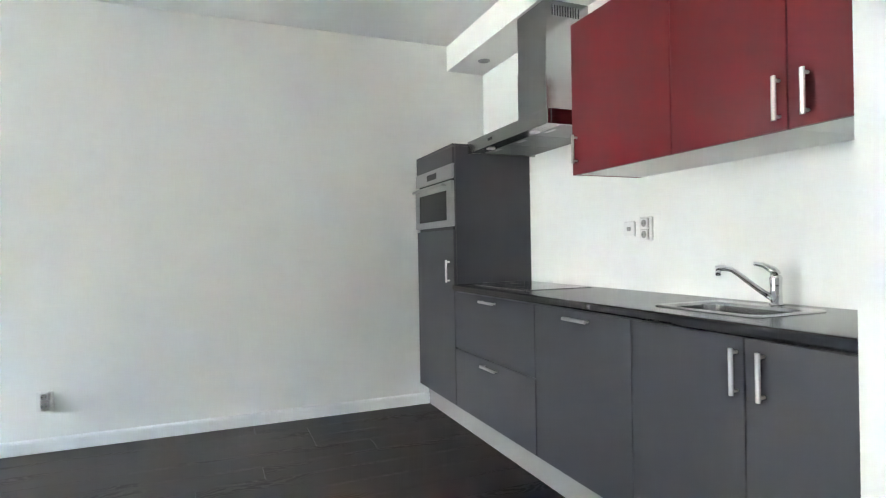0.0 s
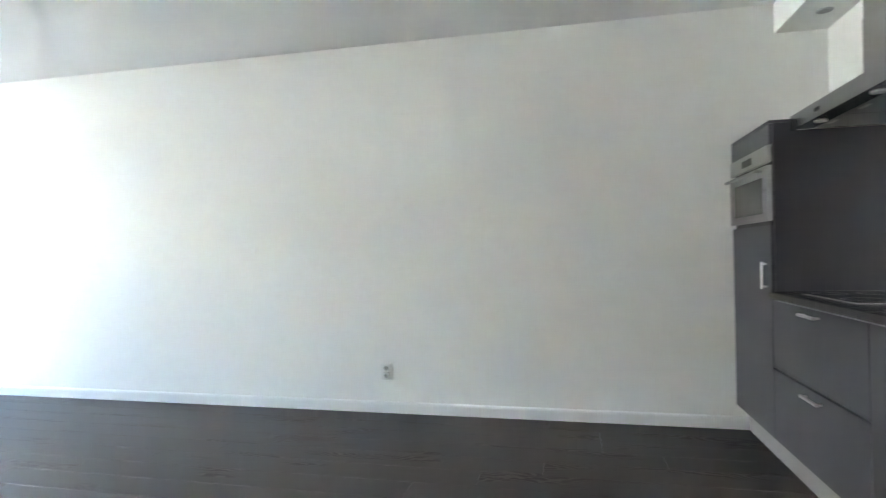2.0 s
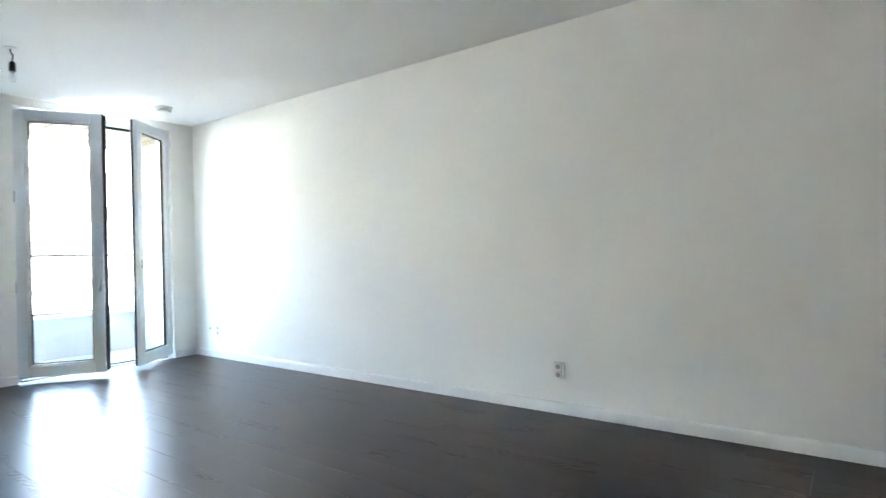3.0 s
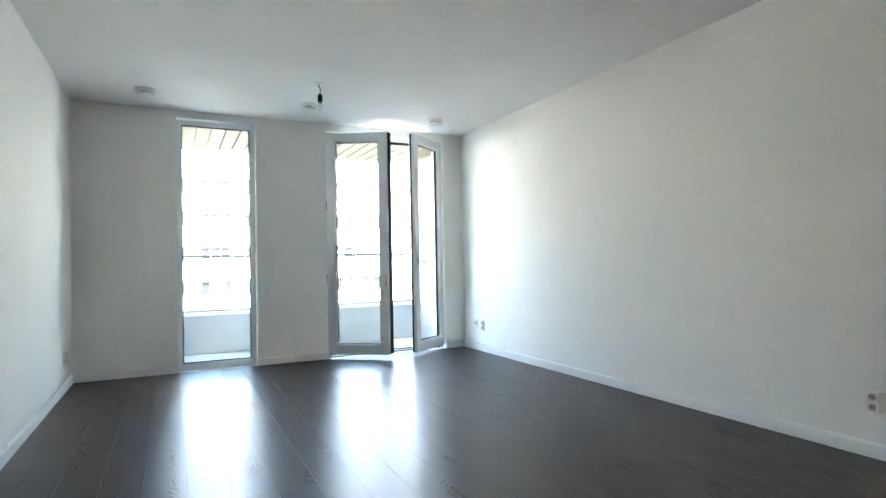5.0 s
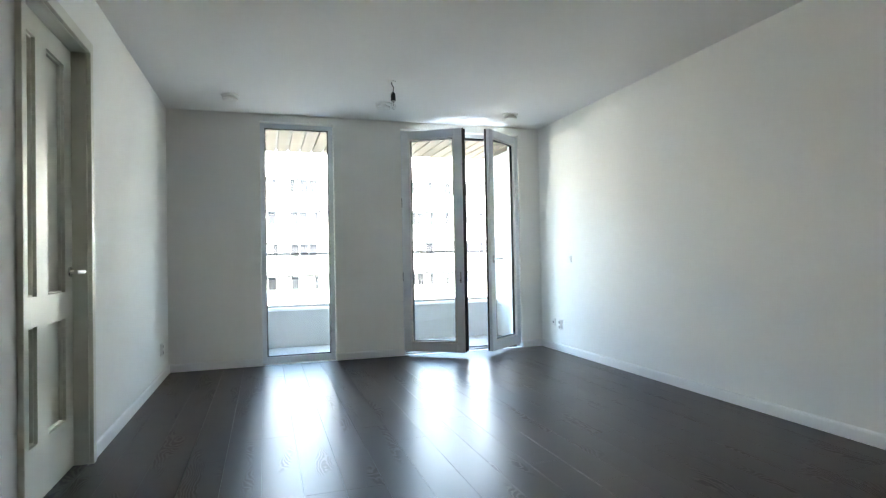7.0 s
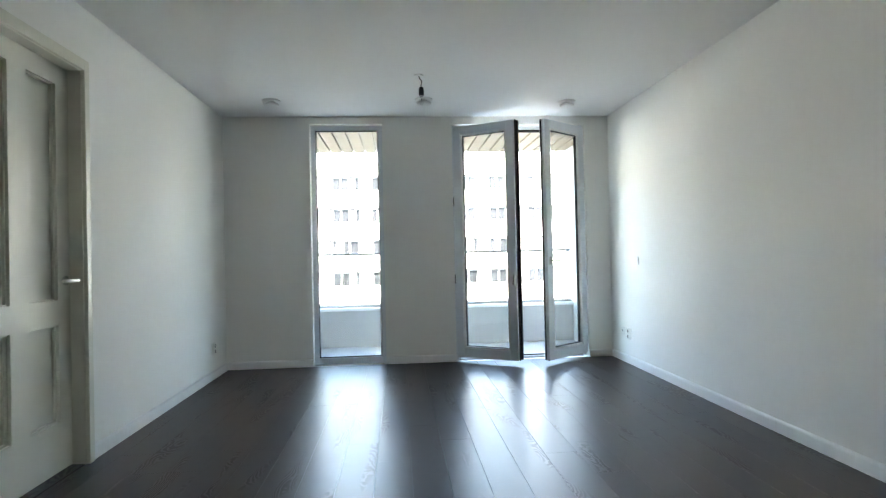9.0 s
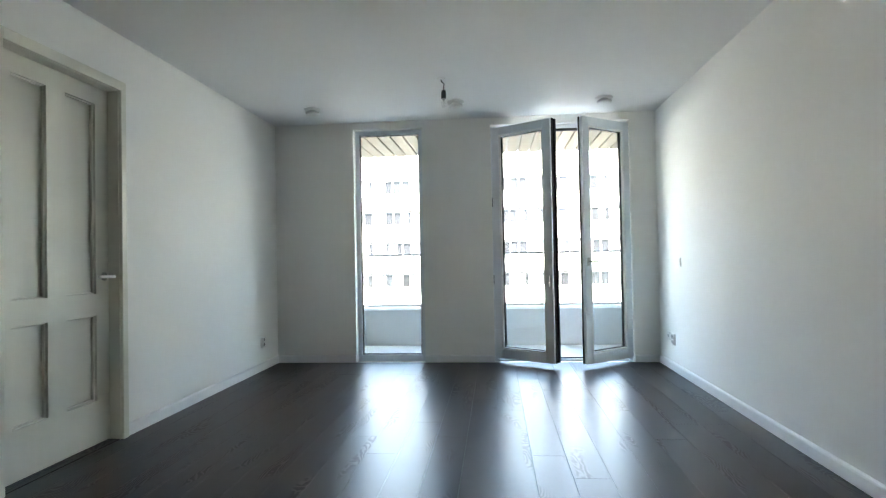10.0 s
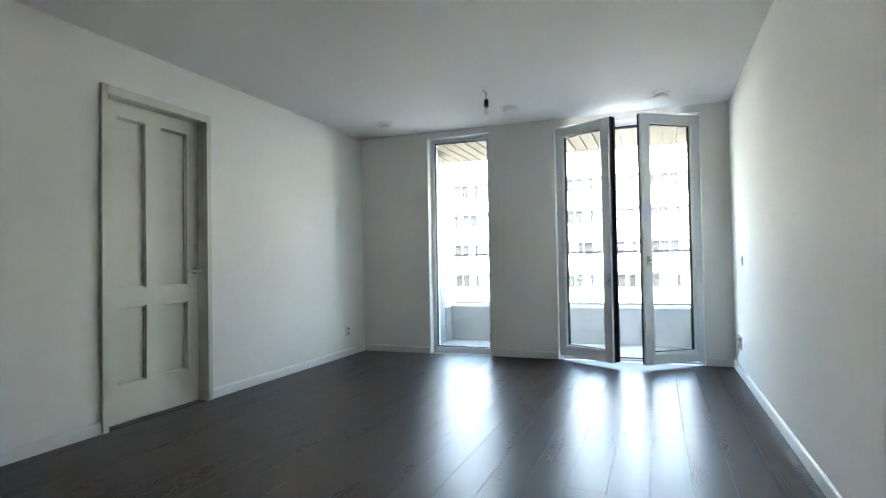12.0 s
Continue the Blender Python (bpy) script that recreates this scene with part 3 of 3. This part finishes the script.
# worktop with a rounded nose and a cut-out for the sink bowl
SX0, SX1, SY0, SY1 = 6.850, 7.095, 1.465, 1.848
wx0 = 6.704
wt = wall_mesh("x", 0.858, TOP, KY[0], KY[4], wx0 + 0.02, BX, [(SY0, SY1, SX0, SX1)])
for v in wt.verts:
    v.co = (v.co.z, v.co.y, v.co.x)
top = tagged(part("worktop", wt, WORKTOP), "dark laminate worktop with a rounded front edge", "worktop")
nose = [(wx0 + 0.02, 0.858), (wx0 + 0.008, 0.8585), (wx0 + 0.002, 0.861), (wx0, 0.867), (wx0, 0.882), (wx0 + 0.002, 0.889), (wx0 + 0.008, 0.893), (wx0 + 0.02, TOP)]
part("front_edge", prism(nose, "y", KY[0], KY[4]), WORKTOP, top)

hob = thing("ceramic_hob", (7.0, 3.07, TOP), "flush black ceramic hob with a thin steel rim", "hob")
hx0, hx1, hy0, hy1 = 6.790, 7.225, 2.735, 3.405
rim = bmesh.new()
for a, b in (((hx0, hy0), (hx0 + 0.005, hy1)), ((hx1 - 0.005, hy0), (hx1, hy1)), ((hx0 + 0.005, hy0), (hx1 - 0.005, hy0 + 0.005)), ((hx0 + 0.005, hy1 - 0.005), (hx1 - 0.005, hy1))):
    add_box(rim, (*a, TOP + 0.0002), (*b, TOP + 0.0045), 0.001)
part("rim", rim, CHROME, hob, "polished steel rim")
part("glass_plate", box((hx0 + 0.005, hy0 + 0.005, TOP + 0.0002), (hx1 - 0.005, hy1 - 0.005, TOP + 0.004)), HOB_GLASS, hob)
for cx, cy, r in ((6.90, 2.90, 0.085), (7.11, 2.90, 0.07), (6.90, 3.23, 0.07), (7.11, 3.23, 0.09)):
    ring = bmesh.new()
    inner = [ring.verts.new((cx + (r - 0.003) * math.cos(k * math.pi / 18), cy + (r - 0.003) * math.sin(k * math.pi / 18), TOP + 0.0043)) for k in range(36)]
    outr = [ring.verts.new((cx + r * math.cos(k * math.pi / 18), cy + r * math.sin(k * math.pi / 18), TOP + 0.0043)) for k in range(36)]
    for k in range(36):
        ring.faces.new((inner[k], outr[k], outr[(k + 1) % 36], inner[(k + 1) % 36]))
    part("zone_mark", ring, RAIL, hob)

sink = thing("kitchen_sink", (6.972, 1.656, TOP), "inset stainless steel sink with one rounded bowl", "sink")


def rounded(x0, x1, ya, yb, r, n=6):
    pts = []
    for cx, cy, a0 in ((x1 - r, yb - r, 0), (x0 + r, yb - r, 90), (x0 + r, ya + r, 180), (x1 - r, ya + r, 270)):
        pts += [(cx + r * math.cos(radians(a0 + 90 * k / n)), cy + r * math.sin(radians(a0 + 90 * k / n))) for k in range(n + 1)]
    return pts


sk = bmesh.new()
levels = [(rounded(SX0 - 0.022, SX1 + 0.058, SY0 - 0.022, SY1 + 0.022, 0.03), TOP + 0.0005), (rounded(SX0 - 0.020, SX1 + 0.058, SY0 - 0.020, SY1 + 0.020, 0.03), TOP + 0.005),
          (rounded(SX0 + 0.002, SX1 - 0.002, SY0 + 0.002, SY1 - 0.002, 0.055), TOP + 0.004), (rounded(SX0 + 0.006, SX1 - 0.006, SY0 + 0.006, SY1 - 0.006, 0.055), TOP - 0.006),
          (rounded(SX0 + 0.014, SX1 - 0.014, SY0 + 0.014, SY1 - 0.014, 0.055), TOP - 0.13), (rounded(SX0 + 0.04, SX1 - 0.04, SY0 + 0.04, SY1 - 0.04, 0.05), TOP - 0.155)]
rings = [[sk.verts.new((u, v, z)) for u, v in pts] for pts, z in levels]
for q, w in zip(rings, rings[1:]):
    for k in range(len(q)):
        sk.faces.new((q[k], q[(k + 1) % len(q)], w[(k + 1) % len(q)], w[k]))
sk.faces.new(rings[-1])
part("bowl", sk, SINK_STEEL, sink)
part("drain", tube([(6.972, 1.656, TOP - 0.155), (6.972, 1.656, TOP - 0.150)], 0.04, 24), CHROME, sink, "round chrome drain")
part("overflow", box((6.96, SY1 - 0.0135, TOP - 0.06), (6.985, SY1 - 0.009, TOP - 0.05)), BLACK, sink)

tx, ty = 7.18, 1.648
tap = thing("mixer_tap", (tx, ty, TOP), "chrome single-lever mixer tap with a long swivel spout", "tap")
part("body", tube([(tx, ty, TOP + 0.0005), (tx, ty, TOP + 0.0090), (tx, ty, TOP + 0.0100), (tx, ty, TOP + 0.0708), (tx, ty, TOP + 0.0952), (tx, ty, TOP + 0.1074)], [0.024, 0.024, 0.020, 0.019, 0.021, 0.016], 20), CHROME, tap)
part("spout", tube([(tx - 0.010, ty + 0.008, TOP + 0.0268), (tx - 0.045, ty + 0.038, TOP + 0.0610), (tx - 0.090, ty + 0.077, TOP + 0.1122), (tx - 0.105, ty + 0.09, TOP + 0.1269), (tx - 0.125, ty + 0.107, TOP + 0.1330), (tx - 0.145, ty + 0.124, TOP + 0.1305)],
           [0.011, 0.010, 0.0092, 0.0092, 0.0105, 0.0105], 14), CHROME, tap)
part("aerator", tube([(tx - 0.138, ty + 0.118, TOP + 0.1305), (tx - 0.138, ty + 0.118, TOP + 0.1049)], 0.009, 14), CHROME, tap)
part("lever", tube([(tx, ty, TOP + 0.1074), (tx - 0.006, ty + 0.005, TOP + 0.1244), (tx - 0.03, ty + 0.026, TOP + 0.1427), (tx - 0.052, ty + 0.045, TOP + 0.1476)], [0.018, 0.014, 0.009, 0.006], 14), CHROME, tap)

# red wall cupboards
RX, RZ0, RZ1 = 6.884, 1.436, 2.119
for i, (a, b, hy) in enumerate(((1.818, 2.413, 2.376), (1.379, 1.818, 1.404), (KY[0], 1.379, 1.319))):
    cup = thing("wall_cupboard", (7.07, (a + b) / 2, RZ0), "glossy dark red wall cupboard with a white underside" if i else "wide glossy dark red wall cupboard beside the hood", "cupboard", "red wall cupboards")
    part("body", box((RX + 0.02, a + 0.0005, RZ0 + 0.002), (BX, b - (0.0005 if i else 0.019), RZ1 - 0.002), 0.001), WHITE, cup, "white melamine body")
    if not i:
        part("side_panel", box((RX + 0.0185, b - 0.0185, RZ0 + 0.001), (BX, b - 0.0005, RZ1 - 0.001), 0.001), RED, cup, "dark red end panel")
    dr = part("door", box((RX, a + G, RZ0), (RX + 0.018, b - G, RZ1), 0.002), RED, cup, "glossy dark red door")
    bar_handle(dr, RX, hy, 1.528 if i else 1.549, 0.128, True)

# cooker hood
hood = thing("cooker_hood", (7.03, 2.87, 1.64), "stainless steel chimney cooker hood on the wall", "cooker hood")
cy0, cy1, cz0, cz1, cx0 = 2.482, 3.362, 1.686, 1.757, 6.80
can = bmesh.new()
add_box(can, (cx0, cy0, cz0), (cx0 + 0.02, cy1, cz1), 0.002)
add_box(can, (cx0 + 0.02, cy0, cz0), (BX, cy0 + 0.02, cz1), 0.002)
add_box(can, (cx0 + 0.02, cy1 - 0.02, cz0), (BX, cy1, cz1), 0.002)
add_box(can, (cx0 + 0.02, cy0 + 0.02, cz1 - 0.004), (BX, cy1 - 0.02, cz1), 0.0005)
add_box(can, (cx0 + 0.02, cy0 + 0.02, cz0 + 0.002), (cx0 + 0.09, cy1 - 0.02, cz0 + 0.008), 0.0005)
part("canopy", can, HOOD_STEEL, hood, "flat brushed steel canopy")
fw = (cy1 - cy0 - 0.05) / 3
for k in range(3):
    a = cy0 + 0.025 + k * fw
    fl = part("grease_filter", box((cx0 + 0.093, a + 0.003, cz0 + 0.004), (BX - 0.03, a + fw - 0.003, cz0 + 0.012), 0.002), FILTER, hood, "grey mesh grease filter")
    part("grip", box((cx0 + 0.11, a + fw / 2 - 0.04, cz0 + 0.001), (cx0 + 0.13, a + fw / 2 + 0.04, cz0 + 0.0038), 0.001), STEEL, fl)
for yy in (cy0 + 0.2, cy1 - 0.2):
    part("lamp", tube([(cx0 + 0.055, yy, cz0 + 0.0019), (cx0 + 0.055, yy, cz0 - 0.003)], 0.026, 20), PLASTIC, hood, "round hood lamp, unlit")
part("switch_panel", box((cx0 - 0.0012, 3.04, cz0 + 0.028), (cx0 + 0.001, 3.09, cz0 + 0.044), 0.0005), BLACK, hood, "small dark control field")
chy0, chy1, chx = 2.78, 3.07, 6.99
part("chimney", box((chx, chy0, cz1 + 0.0005), (BX, chy1, 2.4165), 0.0025), HOOD_STEEL, hood, "brushed steel chimney duct")
part("chimney_sleeve", box((chx - 0.0025, chy0 - 0.0025, cz1 + 0.0006), (BX, chy1 + 0.0025, 2.10), 0.002), HOOD_STEEL, hood, "lower chimney sleeve")
for k in range(11):
    x = 7.03 + k * 0.0165
    part("vent_slot", box((x, chy0 - 0.0008, 2.335), (x + 0.007, chy0 + 0.002, 2.39)), BLACK, hood)

spot = thing("recessed_spotlight", (7.125, 3.765, 2.417), "small round recessed spotlight in the soffit, unlit", "spotlight")
part("rim", tube([(7.125, 3.765, 2.4168), (7.125, 3.765, 2.411)], [0.042, 0.038], 28), STEEL, spot)
part("lens", tube([(7.125, 3.765, 2.4112), (7.125, 3.765, 2.4095)], 0.027, 24), SLOT, spot)


# ---- sockets and switches ----
def wall_plate(name, centre, out, along, w, h, wells, label, category, upright=True):
    """A plate on a wall with round socket wells or a rocker. out: into the room; along: the wall's run."""
    c, o, a = Vector(centre), Vector(out), Vector(along)
    up = Vector((0, 0, 1))

    def solid(u0, u1, v0, v1, d0, d1, bevel):
        p, q = c + a * u0 + up * v0 + o * d0, c + a * u1 + up * v1 + o * d1
        return box(p, q, bevel)
    t = thing(name, c, label, category, "wall sockets and switches")
    part("plate", solid(-w / 2, w / 2, -h / 2, h / 2, 0.0005, 0.010, 0.003), PLASTIC, t)
    for kind, v in wells:
        if kind == "socket":
            m = c + up * v
            part("socket_insert", solid(-0.024, 0.024, v - 0.024, v + 0.024, 0.0101, 0.022, 0.004), PLASTIC, t)
            # flat grey disc: the well's shade is put into its colour
            part("well", tube([m + o * 0.0222, m + o * 0.0228], 0.017, 20), SLOT, t, "round grey disc, coloured as a shaded socket well")
            for s in (-0.009, 0.009):
                part("contact_hole", tube([m + a * s + o * 0.0229, m + a * s + o * 0.0234], 0.0028, 10), BLACK, t)
        elif kind == "rocker":
            part("rocker", solid(-0.027, 0.027, v - 0.027, v + 0.027, 0.0101, 0.016, 0.003), PLASTIC, t)
        else:
            part("outlet", solid(-0.012, 0.012, v - 0.010, v + 0.010, 0.0101, 0.013, 0.001), SLOT, t, "grey data outlet")
    return t


PAIR = [("socket", 0.0265), ("socket", -0.0265)]
N, S = (0, -1, 0), (0, 1, 0)
wall_plate("double_socket", (4.465, W, 0.29), N, (1, 0, 0), 0.080, 0.112, PAIR, "white double wall socket low on the long wall", "socket")
wall_plate("double_socket", (0.455, W, 0.30), N, (1, 0, 0), 0.080, 0.112, PAIR, "white double wall socket near the window corner", "socket")
wall_plate("data_outlet", (0.300, W, 0.315), N, (1, 0, 0), 0.08, 0.08, [("data", 0)], "small white data outlet beside a double socket", "outlet")
wall_plate("light_switch", (0.675, W, 1.035), N, (1, 0, 0), 0.08, 0.08, [("rocker", 0)], "white square light switch at hand height", "switch")
wall_plate("double_socket", (0.412, 0.0, 0.288), S, (1, 0, 0), 0.080, 0.112, PAIR, "white double wall socket on the door wall", "socket")
wall_plate("single_socket", (L, 2.478, 1.194), (-1, 0, 0), (0, 1, 0), 0.075, 0.072, [("data", 0.0)], "white square outlet above the worktop", "outlet")
wall_plate("double_socket", (L, 2.362, 1.191), (-1, 0, 0), (0, 1, 0), 0.080, 0.112, PAIR, "white double wall socket above the worktop", "socket")

# ---- ceiling fittings ----
for cx, cy in ((0.61, 0.63), (0.66, 2.045), (0.575, 3.448)):
    v = thing("ceiling_vent", (cx, cy, H), "round white ceiling vent valve", "vent", "ceiling vents")
    part("collar", tube([(cx, cy, H - 0.0005), (cx, cy, H - 0.008), (cx, cy, H - 0.012)], [0.082, 0.082, 0.06], 36), PLASTIC, v)
    part("stem", tube([(cx, cy, H - 0.012), (cx, cy, H - 0.035)], 0.035, 20), PLASTIC, v)
    part("disc", tube([(cx, cy, H - 0.028), (cx, cy, H - 0.034), (cx, cy, H - 0.048), (cx, cy, H - 0.054)], [0.060, 0.068, 0.066, 0.05], 36), PLASTIC, v)

bx, by = 1.325, 1.993
pend = thing("bare_bulb_pendant", (bx, by, H), "bare clear bulb in a black socket hanging from the ceiling", "ceiling lamp")
part("ceiling_box", tube([(bx + 0.035, by - 0.02, H - 0.0005), (bx + 0.035, by - 0.02, H - 0.007)], [0.036, 0.033], 24), PLASTIC, pend)
part("cable", tube([(bx + 0.03, by - 0.018, H - 0.007), (bx + 0.012, by - 0.012, H - 0.022), (bx - 0.012, by + 0.004, H - 0.030), (bx + 0.008, by + 0.004, H - 0.045), (bx + 0.002, by, H - 0.065), (bx, by, H - 0.09)], 0.004, 8), COPPER, pend)
part("socket", tube([(bx, by, H - 0.085), (bx, by, H - 0.092), (bx, by, H - 0.105), (bx, by, H - 0.155)], [0.010, 0.017, 0.020, 0.021], 18), BLACK, pend, "black lamp holder")
part("bulb_cap", tube([(bx, by, H - 0.1545), (bx, by, H - 0.165)], 0.0135, 16), STEEL, pend)
bulb = part("bulb", tube([(bx, by, H - 0.165), (bx, by, H - 0.178), (bx, by, H - 0.195), (bx, by, H - 0.212), (bx, by, H - 0.226), (bx, by, H - 0.234)], [0.0135, 0.018, 0.0235, 0.0235, 0.016, 0.004], 18), BULB_GLASS, pend, "clear glass bulb, unlit")
part("filament", tube([(bx - 0.006, by, H - 0.167), (bx - 0.008, by, H - 0.20), (bx + 0.008, by, H - 0.20), (bx + 0.006, by, H - 0.167)], 0.0008, 6), COPPER, pend)

# ---- balcony ----
PXI, BS, BN = -1.36, 0.655, 4.07          # parapet's inner face, south corner, north end wall
structure("balcony_floor", box((-1.62, 0.2, -0.28), (-0.321, BN - 0.001, -0.03), 0.003), TERRACE, "pale concrete balcony floor", "floor")
structure("balcony_parapet", box((PXI - 0.16, 0.46, -0.0295), (PXI, BN - 0.001, 0.440), 0.004), PARAPET_LIT, "low concrete balcony parapet, coloured lighter as if better lit", "parapet")
structure("parapet_coping", box((PXI - 0.19, BS + 0.002, 0.4405), (PXI + 0.045, BN - 0.001, 0.475), 0.004), COPING, "white coping on the balcony parapet", "coping")
structure("balcony_wall_1", box((-1.12, 0.44, -0.029), (-0.321, BS - 0.01, 2.51), 0.003), SIDE_WALL_SHADED, "concrete side wall of the balcony, coloured darker as if shaded", "wall")
structure("balcony_wall_2", box((-1.62, BN, -0.28), (-0.321, BN + 0.2, 2.53), 0.003), STUCCO, "pale stuccoed end wall of the balcony", "wall")
structure("balcony_return", box((PXI + 0.001, 0.46, -0.029), (-1.121, BS, 0.440), 0.003), PARAPET_LIT, "low concrete return of the balcony parapet, in its lit colour", "parapet")
bc = structure("balcony_ceiling", box((-1.62, 0.2, 2.545), (-0.321, 4.8, 2.85)), RAIL, "slab above the balcony clad in larch boards", "ceiling")
rail = thing("balcony_railing", (PXI - 0.08, 2.4, 0.475), "slim grey metal handrail over clear glass on the balcony parapet", "railing")
part("handrail", box((PXI - 0.105, BS + 0.005, 1.148), (PXI - 0.065, BN - 0.002, 1.178), 0.006), HANDRAIL, rail, "grey metal handrail")
part("foot_rail", box((PXI - 0.10, BS + 0.03, 0.4755), (PXI - 0.07, BN - 0.002, 0.508), 0.003), ALU, rail, "grey metal foot rail")
part("corner_post", box((PXI - 0.10, BS + 0.005, 0.4755), (PXI - 0.07, BS + 0.029, 1.147), 0.003), FRAME, rail, "slim metal end post")
for k in range(4):
    y = BS + 0.04 + k * 0.842
    p = part("pane", box((PXI - 0.09, y, 0.513), (PXI - 0.08, y + 0.826, 1.147)), GLASS, rail, "clear railing glass")
    p.visible_shadow = False

# ---- the block across the street ----
GZ = -9.0
structure("ground", box((-400, -400, GZ - 0.5), (400, 400, GZ)), PAVING, "pale paved ground between the blocks", "ground")
structure("road", box((-34, -400, GZ + 0.004), (-22, 400, GZ + 0.05)), ASPHALT, "asphalt street between the blocks", "road")
structure("own_block_lower", box((-0.32, -30, GZ), (12, 34, -0.301)), COPING, "white lower storeys under the flat", "building")
# three unseen masses added to keep sun off the balcony and near ground
structure("unseen_block_side_1", box((-0.32, W + 0.221, -0.30), (12, 34, 2.85)), COPING, "unseen white mass beyond the long wall, added to block the sun", "building")
structure("unseen_block_side_2", box((-0.32, -30, -0.30), (12, -1.6, 2.85)), COPING, "unseen white mass beyond the door wall, added to block the sun", "building")
structure("unseen_block_upper", box((-0.32, -30, 2.851), (12, 34, 11.0)), COPING, "unseen white mass over the flat, added to block the sun", "building")
FXB, ST, WH = -42.5, 2.734, 1.2
blk = thing("apartment_block", (FXB, 8, GZ), "white panelled apartment block with rows of windows across the street", "building")
# unseen southern length and roof height, added to screen off low sky light
Y0B, Y1B, RZB = -104.0, 54.0, 12.4
WINZ = [1.33 + ST * k for k in range(-3, 3)]     # window sills, storey by storey
part("wall", box((FXB - 9, Y0B, GZ), (FXB - 0.17, Y1B, RZB)), INFILL, blk, "grey infill wall between the windows")
part("roof", box((FXB - 9.2, Y0B - 0.2, RZB), (FXB + 0.25, Y1B + 0.2, RZB + 0.3), 0.05), LINTEL_SHADE_ROOF, blk, "flat roof edge")
zs = [GZ] + [z for s in WINZ for z in (s, s + WH)] + [RZB]
for z0, z1 in zip(zs[0::2], zs[1::2]):
    part("spandrel", box((FXB - 0.5, Y0B, z0), (FXB, Y1B, z1), 0.02), PANEL, blk, "white facade band")
BAY = 3.4
pier_mesh = mesh_of("pier", box((-0.5, -0.42, 0), (-0.12, 0.42, WH)), INFILL)

# dark strip standing in for the shadow line at each window head
lintel_shadow_mesh = mesh_of("lintel_shadow_strip", box((0.001, -1.46, -0.03), (0.08, 1.46, 0.11), 0.01, 1), LINTEL_SHADE_ROOF)


def shared(name, me, at, parent):
    ob = new(name, me)
    ob.parent = parent
    ob.matrix_basis = Matrix.Translation(Vector(at) - (parent.matrix_world.translation if parent.type == "EMPTY" else Vector((0, 0, 0))))
    return ob


def window_unit(groups):
    """Frames and panes of one bay, a frame for each group of (start, pane widths)."""
    out = []
    for y, widths in groups:
        holes, u = [], y
        for w in widths:
            holes.append((u + 0.07, u + w, 0.07, WH - 0.07))
            u += w
        panes = [mesh_of("pane", box((-0.14, a, c), (-0.12, b, d)), PANE) for a, b, c, d in holes]
        out.append((mesh_of("window", wall_mesh("x", -0.16, -0.05, y, u + 0.07, 0.0, WH, holes), TRIM), panes))
    return out


UNITS = [window_unit([(-1.15, (0.72, 0.72)), (0.75, (0.45,))]), window_unit([(-1.2, (0.5,)), (-0.35, (0.72, 0.72))]), window_unit([(-1.2, (0.75, 0.75, 0.75))]), window_unit([(-1.2, (0.45,)), (-0.2, (0.55, 0.8))])]
rnd = random.Random(4)
for s in WINZ:
    y = Y0B + 1.0
    while y < Y1B - 3:
        shared("pier", pier_mesh, (FXB, y, s), blk)
        shared("lintel_shadow_strip", lintel_shadow_mesh, (FXB, y + BAY / 2, s + WH), blk)
        shift = rnd.uniform(-0.05, 0.05)
        for fm, pm in UNITS[rnd.choice((0, 0, 1, 2, 3))]:
            fr = shared("window", fm, (FXB, y + BAY / 2 + shift, s), blk)
            for p in pm:
                if rnd.random() < 0.9:
                    ob = new("pane", p)
                    ob.parent = fr
        y += BAY

# ---- larch boards under the slab above ----
bw, y = 0.15, 0.33
board = mesh_of("board", box((-1.60, 0, 2.513), (-0.323, bw - 0.019, 2.5445), 0.002, 1), LARCH)
while y + bw < 4.1:
    ob = new("board", board)
    ob.parent = bc
    ob.matrix_basis = Matrix.Translation((0, y, 0))
    y += bw

# ---- floor planks, running towards the windows ----
PW, PL, PY = 0.1875, 1.86, 0.1355
rows_n = int(math.ceil((W - PY) / PW)) + 1
cache = {}


def plank(x0, x1, y0, y1):
    key = (round(x1 - x0, 3), round(y1 - y0, 3))
    if key not in cache:
        bm = box((0.0006, 0.0011, -0.0119), (key[0] - 0.0006, key[1] - 0.0011, 0.0))
        cache[key] = mesh_of("plank", bm, PLANK)
    ob = new("plank", cache[key])
    ob.parent = FLOOR
    ob.matrix_basis = Matrix.Translation((x0, y0, 0))


rp = random.Random(11)
for r in range(rows_n):
    y0, y1 = max(0.0, PY + (r - 1) * PW), min(W, PY + r * PW)
    x = -round(rp.choice((0.0, 0.31, 0.62, 0.93, 1.24, 1.55)), 2)
    while x < L:
        a, b = max(0.0, x), min(L, x + PL)
        if b - a > 0.02:
            plank(a, b, y0, y1)
        x = round(x + PL, 3)
